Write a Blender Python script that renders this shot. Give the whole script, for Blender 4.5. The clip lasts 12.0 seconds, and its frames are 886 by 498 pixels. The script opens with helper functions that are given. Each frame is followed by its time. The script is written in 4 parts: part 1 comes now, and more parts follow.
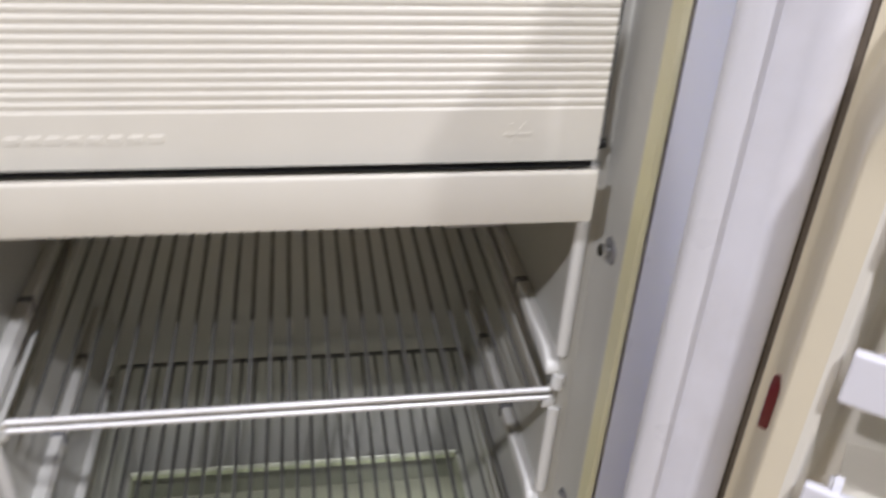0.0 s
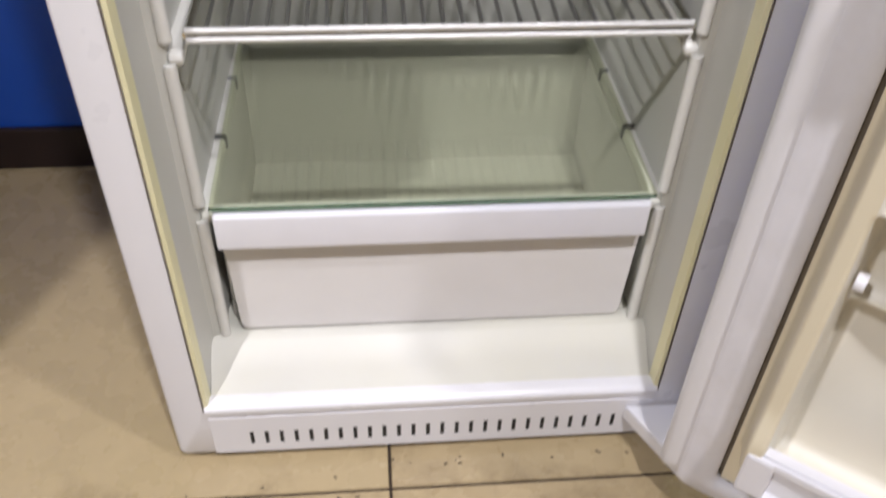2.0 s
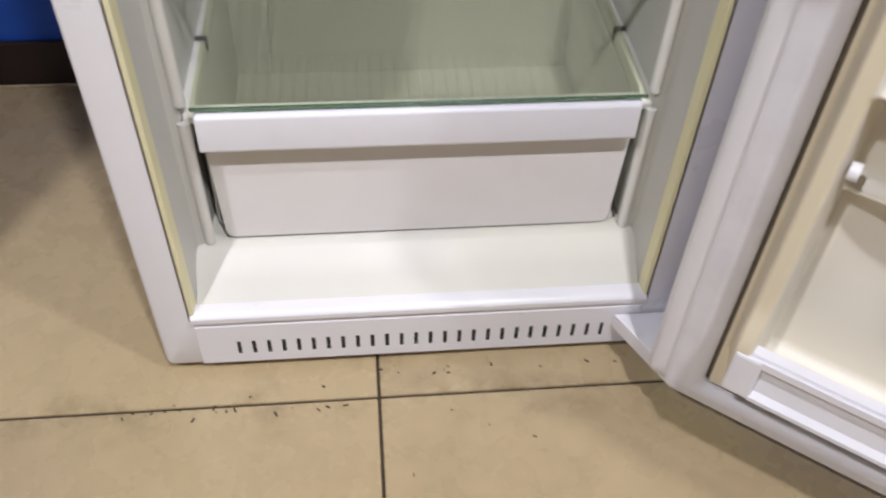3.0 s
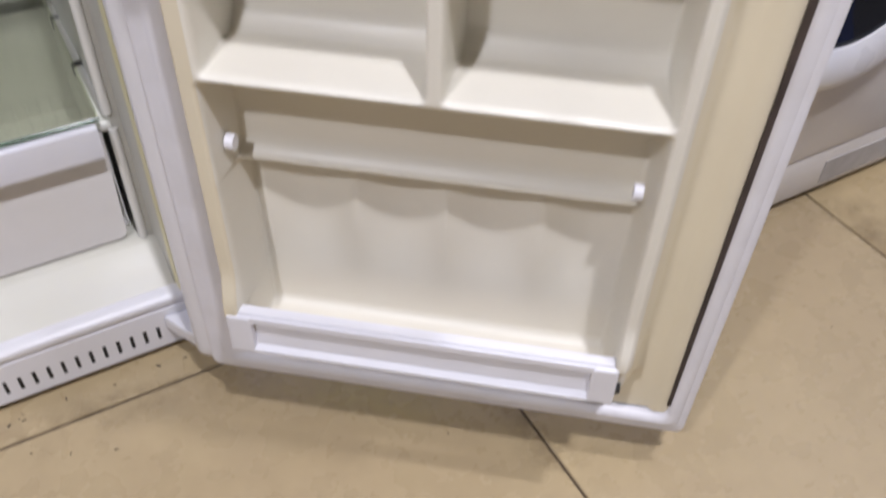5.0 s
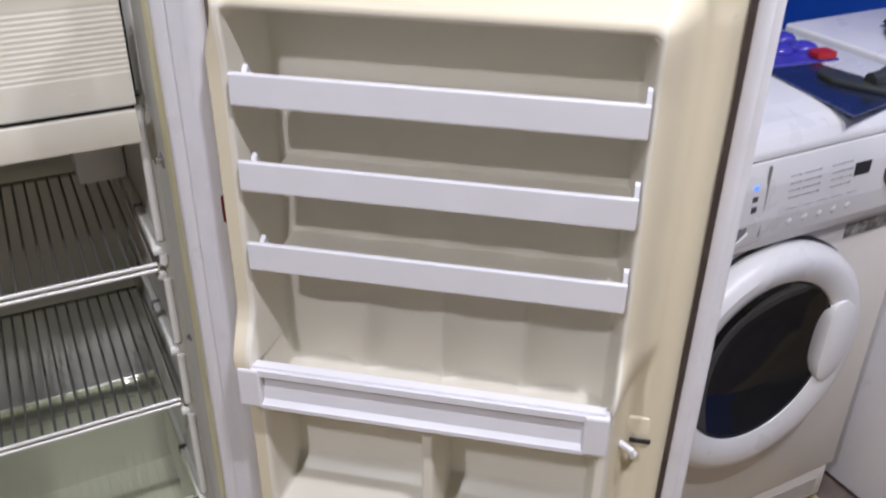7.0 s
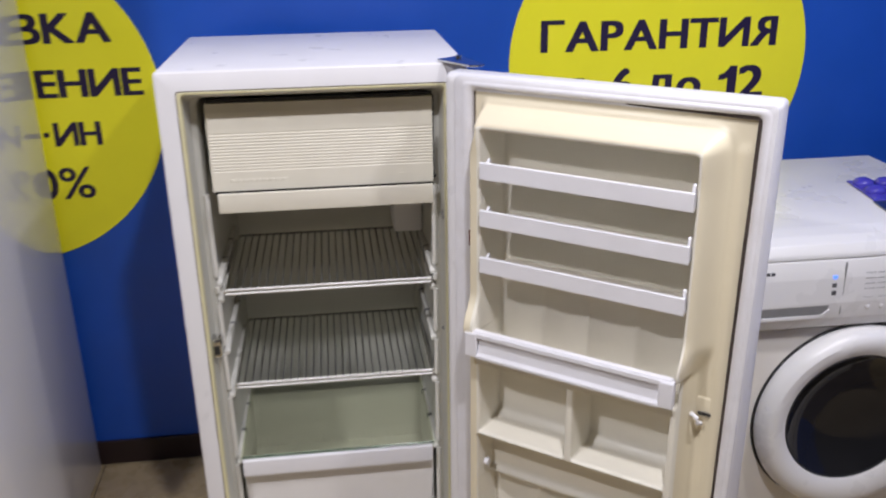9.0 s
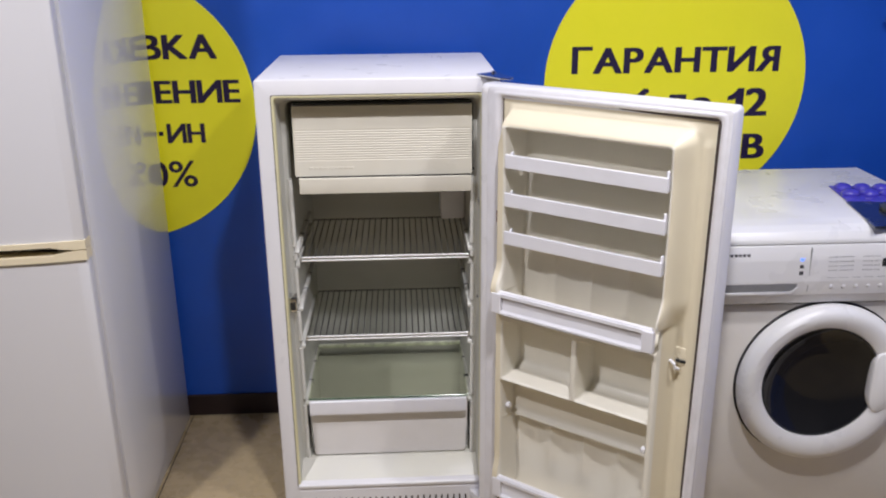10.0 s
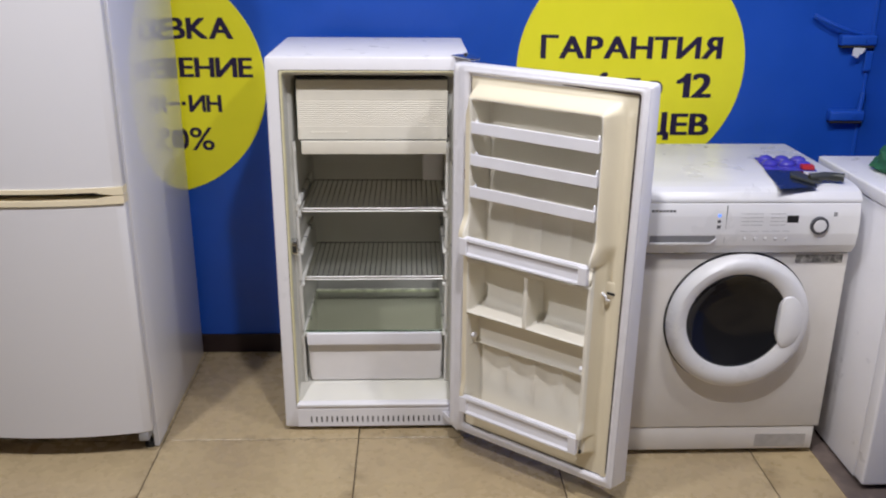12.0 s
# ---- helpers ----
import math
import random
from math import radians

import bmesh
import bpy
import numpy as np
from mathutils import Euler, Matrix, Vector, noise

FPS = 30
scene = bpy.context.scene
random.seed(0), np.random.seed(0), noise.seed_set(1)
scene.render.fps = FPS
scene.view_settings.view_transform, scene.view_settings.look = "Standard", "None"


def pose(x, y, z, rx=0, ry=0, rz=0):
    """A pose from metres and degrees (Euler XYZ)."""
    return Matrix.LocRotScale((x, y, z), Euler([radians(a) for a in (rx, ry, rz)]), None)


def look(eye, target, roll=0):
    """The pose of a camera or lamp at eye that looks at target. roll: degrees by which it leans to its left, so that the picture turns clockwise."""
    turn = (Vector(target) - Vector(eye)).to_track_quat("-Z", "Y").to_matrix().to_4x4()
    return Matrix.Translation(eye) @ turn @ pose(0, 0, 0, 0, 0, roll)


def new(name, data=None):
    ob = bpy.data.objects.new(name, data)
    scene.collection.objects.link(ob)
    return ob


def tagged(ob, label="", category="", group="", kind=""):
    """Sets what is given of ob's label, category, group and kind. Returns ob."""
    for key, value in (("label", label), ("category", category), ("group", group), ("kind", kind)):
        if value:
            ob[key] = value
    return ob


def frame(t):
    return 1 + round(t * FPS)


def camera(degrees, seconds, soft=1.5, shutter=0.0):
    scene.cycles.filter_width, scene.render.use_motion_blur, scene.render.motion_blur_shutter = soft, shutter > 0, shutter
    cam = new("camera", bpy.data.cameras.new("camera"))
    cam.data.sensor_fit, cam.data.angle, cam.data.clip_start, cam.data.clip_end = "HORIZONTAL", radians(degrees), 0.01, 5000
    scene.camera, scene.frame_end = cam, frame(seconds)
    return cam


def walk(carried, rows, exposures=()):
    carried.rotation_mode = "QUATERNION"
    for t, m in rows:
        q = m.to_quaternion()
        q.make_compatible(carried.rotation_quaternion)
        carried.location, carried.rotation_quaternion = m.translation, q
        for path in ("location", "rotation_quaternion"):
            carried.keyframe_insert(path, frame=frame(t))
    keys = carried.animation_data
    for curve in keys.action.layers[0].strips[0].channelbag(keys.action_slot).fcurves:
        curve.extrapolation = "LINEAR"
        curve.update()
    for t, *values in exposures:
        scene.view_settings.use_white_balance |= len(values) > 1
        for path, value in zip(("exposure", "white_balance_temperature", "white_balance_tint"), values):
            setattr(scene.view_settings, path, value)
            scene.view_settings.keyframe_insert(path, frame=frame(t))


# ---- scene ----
cam = camera(53.5, 12.0, soft=2.0, shutter=0.5)
PATH = [
    (0, (0.304, -0.474, 1.199), (0.614, 1.193, 0.138), 3.6),
    (0.2, (0.304, -0.518, 1.167), (0.506, 1.202, 0.166), 3.5),
    (0.5, (0.303, -0.583, 1.143), (0.43, 1.152, 0.157), 1.9),
    (0.7, (0.295, -0.608, 1.118), (0.387, 1.115, 0.105), 0.7),
    (1, (0.259, -0.607, 1.055), (0.38, 1.091, 0.006), 0.8),
    (1.5, (0.246, -0.585, 0.942), (0.402, 0.988, -0.283), 1.9),
    (2, (0.225, -0.59, 0.854), (0.378, 0.879, -0.494), 2.0),
    (2.5, (0.215, -0.603, 0.823), (0.361, 0.808, -0.587), 2.2),
    (2.7, (0.216, -0.605, 0.821), (0.368, 0.793, -0.601), 2.5),
    (4.3, (0.374, -0.64, 0.808), (0.912, 0.544, -0.711), 2.0),
    (4.5, (0.402, -0.69, 0.813), (1.045, 0.468, -0.685), 2.9),
    (5, (0.437, -0.77, 0.878), (1.156, 0.462, -0.524), 1.8),
    (5.5, (0.451, -0.806, 0.962), (1.192, 0.532, -0.326), 0.5),
    (6, (0.417, -0.83, 1.097), (1.181, 0.585, -0.093), 0.2),
    (6.5, (0.401, -0.872, 1.219), (1.176, 0.626, 0.144), 0.3),
    (7, (0.386, -0.943, 1.292), (1.177, 0.596, 0.291), 0.6),
    (7.5, (0.368, -1.032, 1.361), (1.082, 0.617, 0.483), -1.2),
    (7.7, (0.357, -1.069, 1.388), (1.013, 0.633, 0.566), -1.1),
    (9.3, (0.312, -1.766, 1.446), (0.492, 0.092, 0.727), -0.1),
    (9.5, (0.348, -1.855, 1.45), (0.509, 0.009, 0.742), 0.6),
    (10, (0.337, -2.035, 1.468), (0.424, -0.148, 0.809), -0.5),
    (10.5, (0.284, -2.159, 1.472), (0.435, -0.293, 0.77), -0.7),
    (11, (0.314, -2.262, 1.49), (0.465, -0.394, 0.794), -0.9),
    (11.5, (0.383, -2.373, 1.503), (0.507, -0.507, 0.796), 0.2),
    (12, (0.402, -2.451, 1.504), (0.473, -0.572, 0.822), 0.5),
]
EXPOSURES = [
    (0.0, 0.05, 6280, 11.5), (0.5, 0.36, 6310, 11.5), (1.0, 0.45, 6480, 10), (1.5, 0.57, 6500, 10), (2.0, 0.31, 6500, 10), (2.5, 0.26, 6450, 10), (4.5, 0.12, 6320, 11), (5.5, 0.14, 6170, 12),
    (6.0, 0.13, 6190, 12), (6.5, 0.09, 6200, 12), (7.0, -0.22, 6270, 11.5), (7.5, -0.41, 6400, 10.5), (9.5, -0.11, 6500, 10), (12.0, -0.10, 6470, 9),
]
walk(cam, [(t, look(eye, target, roll)) for t, eye, target, roll in PATH], EXPOSURES)

# ---- light ----
world = bpy.data.worlds.new("world")
scene.world = world
world.use_nodes = True
world.node_tree.nodes["Background"].inputs[0].default_value = (0.75, 0.85, 1.0, 1)
world.node_tree.nodes["Background"].inputs[1].default_value = 0.05


def ceiling_lamp_light(name, x, y, sx, sy, watts, colour):
    data = bpy.data.lights.new(name, "AREA")
    data.shape, data.size, data.size_y, data.energy, data.color = "RECTANGLE", sx, sy, watts, colour
    ob = new(name, data)
    ob.matrix_world = pose(x, y, 2.60, 0, 0, 0)
    return ob


LAMPS = [(0.59, -1.30, 0.10, 0.10, 36.0), (1.40, -0.92, 0.10, 0.10, 22.0), (-0.88, -1.30, 0.10, 0.10, 38.0)]
for lx, ly, lsx, lsy, lw in LAMPS:
    ceiling_lamp_light("panel_light", lx, ly, lsx, lsy, lw, (0.985, 0.96, 1.0))

# ---- materials ----


def material(name, colour, rough=0.5, metal=0.0, grain=0.0, grain_scale=60.0, stain=0.0, stain_colour=None, stain_scale=3.0,
             bump=0.0, bump_scale=120.0, coat=0.0, per_object=0.0, stretch=(1, 1, 1), spec=0.5):
    """A node material with variation at two scales: broad stains and fine grain, with a fine relief."""
    m = bpy.data.materials.new(name)
    m.use_nodes = True
    nt = m.node_tree
    bsdf = nt.nodes["Principled BSDF"]
    link, node = nt.links.new, nt.nodes.new
    bsdf.inputs["Base Color"].default_value = (*colour, 1)
    bsdf.inputs["Roughness"].default_value = rough
    bsdf.inputs["Metallic"].default_value = metal
    bsdf.inputs["Coat Weight"].default_value = coat
    bsdf.inputs["Specular IOR Level"].default_value = spec
    coords, mapping = node("ShaderNodeTexCoord"), node("ShaderNodeMapping")
    link(coords.outputs["Object"], mapping.inputs["Vector"])
    mapping.inputs["Scale"].default_value = stretch
    if per_object:
        info, comb = node("ShaderNodeObjectInfo"), node("ShaderNodeVectorMath")
        comb.operation = "SCALE"
        comb.inputs[0].default_value = (17.0, 11.0, 5.0)
        link(info.outputs["Random"], comb.inputs["Scale"])
        link(comb.outputs[0], mapping.inputs["Location"])
    last = None
    if stain:
        n1, r1, mix = node("ShaderNodeTexNoise"), node("ShaderNodeValToRGB"), node("ShaderNodeMix")
        n1.inputs["Scale"].default_value, n1.inputs["Detail"].default_value, n1.inputs["Roughness"].default_value = stain_scale, 6, 0.65
        r1.color_ramp.elements[0].position, r1.color_ramp.elements[1].position = 0.45, 0.75
        r1.color_ramp.elements[1].color = (stain, stain, stain, 1)
        mix.data_type = "RGBA"
        mix.inputs[6].default_value = (*colour, 1)
        mix.inputs[7].default_value = (*(stain_colour or [c * 0.6 for c in colour]), 1)
        link(mapping.outputs[0], n1.inputs["Vector"])
        link(n1.outputs[0], r1.inputs[0])
        link(r1.outputs[0], mix.inputs[0])
        last = mix.outputs[2]
    if grain:
        n2, r2, mul = node("ShaderNodeTexNoise"), node("ShaderNodeMapRange"), node("ShaderNodeMix")
        n2.inputs["Scale"].default_value, n2.inputs["Detail"].default_value = grain_scale, 4
        r2.inputs[1].default_value, r2.inputs[2].default_value = 0.3, 0.7
        r2.inputs[3].default_value, r2.inputs[4].default_value = 1 - grain, 1 + grain
        mul.data_type, mul.blend_type = "RGBA", "MULTIPLY"
        mul.inputs[0].default_value = 1
        mul.inputs[6].default_value = (*colour, 1)
        link(mapping.outputs[0], n2.inputs["Vector"])
        link(n2.outputs[0], r2.inputs[0])
        if last:
            link(last, mul.inputs[6])
        link(r2.outputs[0], mul.inputs[7])
        last = mul.outputs[2]
        rr = node("ShaderNodeMapRange")
        rr.inputs[1].default_value, rr.inputs[2].default_value = 0.3, 0.7
        rr.inputs[3].default_value, rr.inputs[4].default_value = max(rough - 0.06, 0.02), rough + 0.08
        link(n2.outputs[0], rr.inputs[0])
        link(rr.outputs[0], bsdf.inputs["Roughness"])
    if last:
        link(last, bsdf.inputs["Base Color"])
    if bump:
        n3, b = node("ShaderNodeTexNoise"), node("ShaderNodeBump")
        n3.inputs["Scale"].default_value, n3.inputs["Detail"].default_value = bump_scale, 3
        b.inputs["Strength"].default_value, b.inputs["Distance"].default_value = bump, 0.002
        link(mapping.outputs[0], n3.inputs["Vector"])
        link(n3.outputs[0], b.inputs["Height"])
        link(b.outputs[0], bsdf.inputs["Normal"])
    return m


def glass_material(name, colour, rough=0.02, ior=1.45):
    m = bpy.data.materials.new(name)
    m.use_nodes = True
    b = m.node_tree.nodes["Principled BSDF"]
    b.inputs["Base Color"].default_value = (*colour, 1)
    b.inputs["Roughness"].default_value = rough
    b.inputs["Transmission Weight"].default_value = 1
    b.inputs["IOR"].default_value = ior
    return m


def pane_material(name, colour):
    """Thin flat glass: it passes tinted light straight through and mirrors more at grazing angles."""
    m = bpy.data.materials.new(name)
    m.use_nodes = True
    nt = m.node_tree
    nt.nodes.remove(nt.nodes["Principled BSDF"])
    clear, gloss, mix, fres = [nt.nodes.new(k) for k in ("ShaderNodeBsdfTransparent", "ShaderNodeBsdfGlossy", "ShaderNodeMixShader", "ShaderNodeLayerWeight")]
    clear.inputs["Color"].default_value = (*colour, 1)
    gloss.inputs["Roughness"].default_value = 0.03
    fres.inputs["Blend"].default_value = 0.22
    scale = nt.nodes.new("ShaderNodeMapRange")
    scale.inputs["To Min"].default_value = 0.04
    scale.inputs["To Max"].default_value = 0.42
    nt.links.new(fres.outputs["Facing"], scale.inputs["Value"])
    nt.links.new(scale.outputs[0], mix.inputs[0])
    nt.links.new(clear.outputs[0], mix.inputs[1])
    nt.links.new(gloss.outputs[0], mix.inputs[2])
    nt.links.new(mix.outputs[0], nt.nodes["Material Output"].inputs["Surface"])
    return m


def glow_material(name, colour, strength):
    m = bpy.data.materials.new(name)
    m.use_nodes = True
    b = m.node_tree.nodes["Principled BSDF"]
    b.inputs["Base Color"].default_value = (*colour, 1)
    b.inputs["Emission Color"].default_value = (*colour, 1)
    b.inputs["Emission Strength"].default_value = strength
    return m


GLOSSY = material("glossy_white_enamel", (0.67, 0.665, 0.695), 0.30, stain=0.12, stain_colour=(0.72, 0.71, 0.72), stain_scale=3, coat=0.6)
ENAMEL = material("white_enamel", (0.79, 0.785, 0.825), 0.32, grain=0.015, grain_scale=14, stain=0.15, stain_colour=(0.74, 0.72, 0.71), stain_scale=4)
GASKET = material("white_vinyl_gasket", (0.76, 0.755, 0.81), 0.5, grain=0.03, grain_scale=30, stain=0.3, stain_colour=(0.62, 0.59, 0.58), stain_scale=14)
# Ivory tub plastic, greyed in colour so the deep interior stays shaded.
LINER = material("shade_greyed_ivory", (0.535, 0.535, 0.50), 0.34, grain=0.025, grain_scale=12, stain=0.4, stain_colour=(0.52, 0.51, 0.43), stain_scale=4)
# Lit copy of the tub plastic: the light on the sill is in its colour.
SILL = material("lit_sill_plastic", (0.66, 0.65, 0.60), 0.40, grain=0.02, grain_scale=12, stain=0.5, stain_colour=(0.70, 0.68, 0.55), stain_scale=5)
# Tub moulding again, paler because the light its ridges catch is coloured in.
RUNNER = material("lit_rail_plastic", (0.74, 0.735, 0.705), 0.34, grain=0.02, grain_scale=25, stain=0.2, stain_colour=(0.66, 0.64, 0.58), stain_scale=12)
BREAKER = material("yellowed_plastic", (0.74, 0.70, 0.44), 0.42, grain=0.03, grain_scale=14, stain=0.5, stain_colour=(0.78, 0.74, 0.60), stain_scale=5)
FLANGE = material("yellowed_flange_plastic", (0.76, 0.69, 0.53), 0.36, grain=0.02, grain_scale=10, stain=0.6, stain_colour=(0.78, 0.71, 0.55), stain_scale=4, bump=0.06, bump_scale=30)
DOORLINER = material("aged_ivory_plastic", (0.80, 0.77, 0.685), 0.38, grain=0.02, grain_scale=10, stain=0.6, stain_colour=(0.79, 0.745, 0.65), stain_scale=3.2, bump=0.06, bump_scale=40)
FREEZER = material("ivory_freezer_plastic", (0.72, 0.69, 0.605), 0.42, grain=0.02, grain_scale=20, stain=0.3, stain_colour=(0.66, 0.61, 0.50), stain_scale=6)
WHITEPLASTIC = material("white_plastic", (0.79, 0.79, 0.85), 0.36, grain=0.02, grain_scale=20, stain=0.2, stain_colour=(0.72, 0.70, 0.70), stain_scale=8)
DRAWERWHITE = material("drawer_plastic", (0.78, 0.765, 0.77), 0.40, grain=0.02, grain_scale=18, stain=0.3, stain_colour=(0.72, 0.70, 0.68), stain_scale=5)
CREAM = material("cream_plastic", (0.78, 0.69, 0.50), 0.45, grain=0.03, grain_scale=18, stain=0.3, stain_colour=(0.66, 0.55, 0.37), stain_scale=7)
CHROME = material("chrome", (0.72, 0.72, 0.71), 0.16, 1.0, grain=0.05, grain_scale=70)
BARMETAL = material("satin_chrome", (0.88, 0.88, 0.88), 0.40, 0.5, grain=0.01, grain_scale=30)
WIRE = material("zinc_wire", (0.22, 0.22, 0.21), 0.34, 0.60, grain=0.03, grain_scale=60)
STEEL = material("polished_steel", (0.62, 0.62, 0.62), 0.14, 1.0, grain=0.06, grain_scale=30)
BLACK = material("black_rubber", (0.015, 0.015, 0.016), 0.55, grain=0.1, grain_scale=40)
GAPBROWN = material("dark_gap_brown", (0.05, 0.036, 0.032), 0.75, grain=0.3, grain_scale=40, stain=0.4, stain_colour=(0.12, 0.09, 0.07), stain_scale=9)
SEAM = material("brown_seam", (0.13, 0.105, 0.08), 0.7, grain=0.2, grain_scale=25)
VOID = material("dark_inside", (0.02, 0.018, 0.016), 0.8, grain=0.1)
SHELFGLASS = pane_material("green_shelf_glass", (0.967, 0.984, 0.905))
TALLSIDE = material("mirror_gloss_enamel", (0.70, 0.70, 0.74), 0.40, stain=0.12, stain_colour=(0.70, 0.69, 0.71), stain_scale=3, coat=0.8, spec=0.2)
# Pale grainy colour paints the sparkle along the glass shelf's rear edge.
EDGEGLINT = material("glass_edge_glint", (0.84, 0.87, 0.72), 0.22, grain=0.25, grain_scale=55, coat=0.5)
GLASSEDGE = glass_material("green_glass_edge", (0.22, 0.34, 0.27), 0.15)
BLUE = material("blue_gloss_paint", (0.012, 0.085, 0.47), 0.38, grain=0.06, grain_scale=6, stain=0.35, stain_colour=(0.009, 0.058, 0.34), stain_scale=1.6, bump=0.12, bump_scale=25)
YELLOW = material("yellow_vinyl", (0.90, 0.85, 0.025), 0.40, grain=0.02, grain_scale=9, stain=0.2, stain_colour=(0.84, 0.77, 0.022), stain_scale=3)
NAVY = material("navy_vinyl", (0.016, 0.008, 0.045), 0.45, grain=0.05)
SKIRT = material("dark_brown_skirting", (0.020, 0.009, 0.009), 0.5, grain=0.15, grain_scale=12, stain=0.5, stain_colour=(0.033, 0.02, 0.017), stain_scale=9)
GROUT = material("dark_grout", (0.045, 0.030, 0.020), 0.9, grain=0.2, grain_scale=40)
TILE = material("beige_stone_tile", (0.445, 0.350, 0.207), 0.27, grain=0.035, grain_scale=26, stain=0.7, stain_colour=(0.33, 0.25, 0.155), stain_scale=2.2, bump=0.03, bump_scale=9, per_object=1.0)
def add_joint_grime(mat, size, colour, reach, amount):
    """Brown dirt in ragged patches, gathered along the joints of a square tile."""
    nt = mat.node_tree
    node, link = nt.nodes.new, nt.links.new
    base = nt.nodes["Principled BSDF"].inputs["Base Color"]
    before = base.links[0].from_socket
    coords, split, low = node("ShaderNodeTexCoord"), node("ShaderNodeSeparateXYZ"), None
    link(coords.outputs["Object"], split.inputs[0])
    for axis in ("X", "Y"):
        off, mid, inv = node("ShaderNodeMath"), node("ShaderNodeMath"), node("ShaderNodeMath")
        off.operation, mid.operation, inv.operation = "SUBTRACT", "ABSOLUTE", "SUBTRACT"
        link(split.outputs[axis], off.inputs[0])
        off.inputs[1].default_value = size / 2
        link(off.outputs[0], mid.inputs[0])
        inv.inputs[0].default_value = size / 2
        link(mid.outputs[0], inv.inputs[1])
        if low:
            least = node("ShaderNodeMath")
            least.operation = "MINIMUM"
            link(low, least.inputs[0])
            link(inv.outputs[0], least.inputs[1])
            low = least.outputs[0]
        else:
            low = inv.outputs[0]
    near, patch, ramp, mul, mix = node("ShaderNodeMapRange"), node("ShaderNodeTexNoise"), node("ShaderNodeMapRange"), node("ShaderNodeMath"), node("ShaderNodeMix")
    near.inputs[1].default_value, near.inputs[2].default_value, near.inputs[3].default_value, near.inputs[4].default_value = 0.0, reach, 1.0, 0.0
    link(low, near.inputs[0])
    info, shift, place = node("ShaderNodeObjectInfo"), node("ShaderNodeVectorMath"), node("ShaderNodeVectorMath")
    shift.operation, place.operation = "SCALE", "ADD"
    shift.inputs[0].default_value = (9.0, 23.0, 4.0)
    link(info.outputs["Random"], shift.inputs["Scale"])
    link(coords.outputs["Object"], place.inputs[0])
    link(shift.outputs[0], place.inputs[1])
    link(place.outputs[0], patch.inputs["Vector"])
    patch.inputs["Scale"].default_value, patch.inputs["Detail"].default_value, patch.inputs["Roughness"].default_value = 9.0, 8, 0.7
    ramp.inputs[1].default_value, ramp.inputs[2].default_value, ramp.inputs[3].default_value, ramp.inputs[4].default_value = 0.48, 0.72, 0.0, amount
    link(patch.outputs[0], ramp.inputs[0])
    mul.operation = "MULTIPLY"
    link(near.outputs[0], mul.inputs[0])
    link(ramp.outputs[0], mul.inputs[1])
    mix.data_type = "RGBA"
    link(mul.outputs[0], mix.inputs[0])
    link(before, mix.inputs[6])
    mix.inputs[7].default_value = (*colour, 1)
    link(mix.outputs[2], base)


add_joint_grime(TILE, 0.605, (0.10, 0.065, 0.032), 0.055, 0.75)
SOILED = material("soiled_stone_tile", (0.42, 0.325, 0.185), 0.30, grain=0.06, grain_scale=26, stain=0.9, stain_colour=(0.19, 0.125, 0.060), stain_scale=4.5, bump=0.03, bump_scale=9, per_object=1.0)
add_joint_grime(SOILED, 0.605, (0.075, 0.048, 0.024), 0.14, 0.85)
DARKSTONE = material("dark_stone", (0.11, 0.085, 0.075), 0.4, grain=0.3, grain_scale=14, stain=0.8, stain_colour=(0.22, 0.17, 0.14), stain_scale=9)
DIRT = material("floor_dirt", (0.06, 0.045, 0.03), 0.9, grain=0.3)
# For walls out of view; dark so they bounce little light back.
PLASTER = material("bounce_cutting_grey", (0.115, 0.115, 0.12), 0.8, grain=0.04, grain_scale=20, stain=0.3, stain_scale=1.5, bump=0.2, bump_scale=60)
# Ceiling out of view, darkened to lower the ambient light.
CEILING = material("dark_ceiling", (0.12, 0.12, 0.125), 0.85, grain=0.03, grain_scale=20, bump=0.2, bump_scale=40)
DIFFUSER = glow_material("lamp_diffuser", (1.0, 0.97, 0.93), 6.0)
WASHERWHITE = material("washer_white", (0.78, 0.775, 0.785), 0.30, grain=0.015, grain_scale=8, stain=0.1, stain_colour=(0.70, 0.67, 0.63), stain_scale=4)
WASHERLOW = material("washer_body_white", (0.72, 0.69, 0.655), 0.36, grain=0.025, grain_scale=12, stain=0.5, stain_colour=(0.62, 0.57, 0.50), stain_scale=3.2)
PORTHOLE = material("dark_door_glass", (0.012, 0.012, 0.014), 0.05, spec=0.32)
GREYPRINT = material("grey_print", (0.30, 0.30, 0.31), 0.5, grain=0.08)
DARKPRINT = material("dark_print", (0.07, 0.07, 0.08), 0.45, grain=0.08)
GREYRING = material("grey_metallic_plastic", (0.22, 0.22, 0.23), 0.35, grain=0.05)
STICKER = material("worn_sticker", (0.10, 0.095, 0.09), 0.6, grain=0.4, grain_scale=60, stain=0.9, stain_colour=(0.62, 0.60, 0.57), stain_scale=40)
LED = glow_material("blue_led", (0.10, 0.25, 0.95), 1.4)
LIGHTPRINT = material("pale_grey_print", (0.38, 0.38, 0.39), 0.5, grain=0.08)
DARKRED = material("dark_red_plastic", (0.13, 0.012, 0.016), 0.4, grain=0.05)
RED = material("red_plastic", (0.42, 0.015, 0.02), 0.4, grain=0.05)
PURPLE = material("violet_blister_plastic", (0.06, 0.05, 0.42), 0.22, grain=0.15, grain_scale=20, coat=0.4)
HANDLEBLACK = material("dark_grey_grip_plastic", (0.040, 0.043, 0.040), 0.42, grain=0.1)
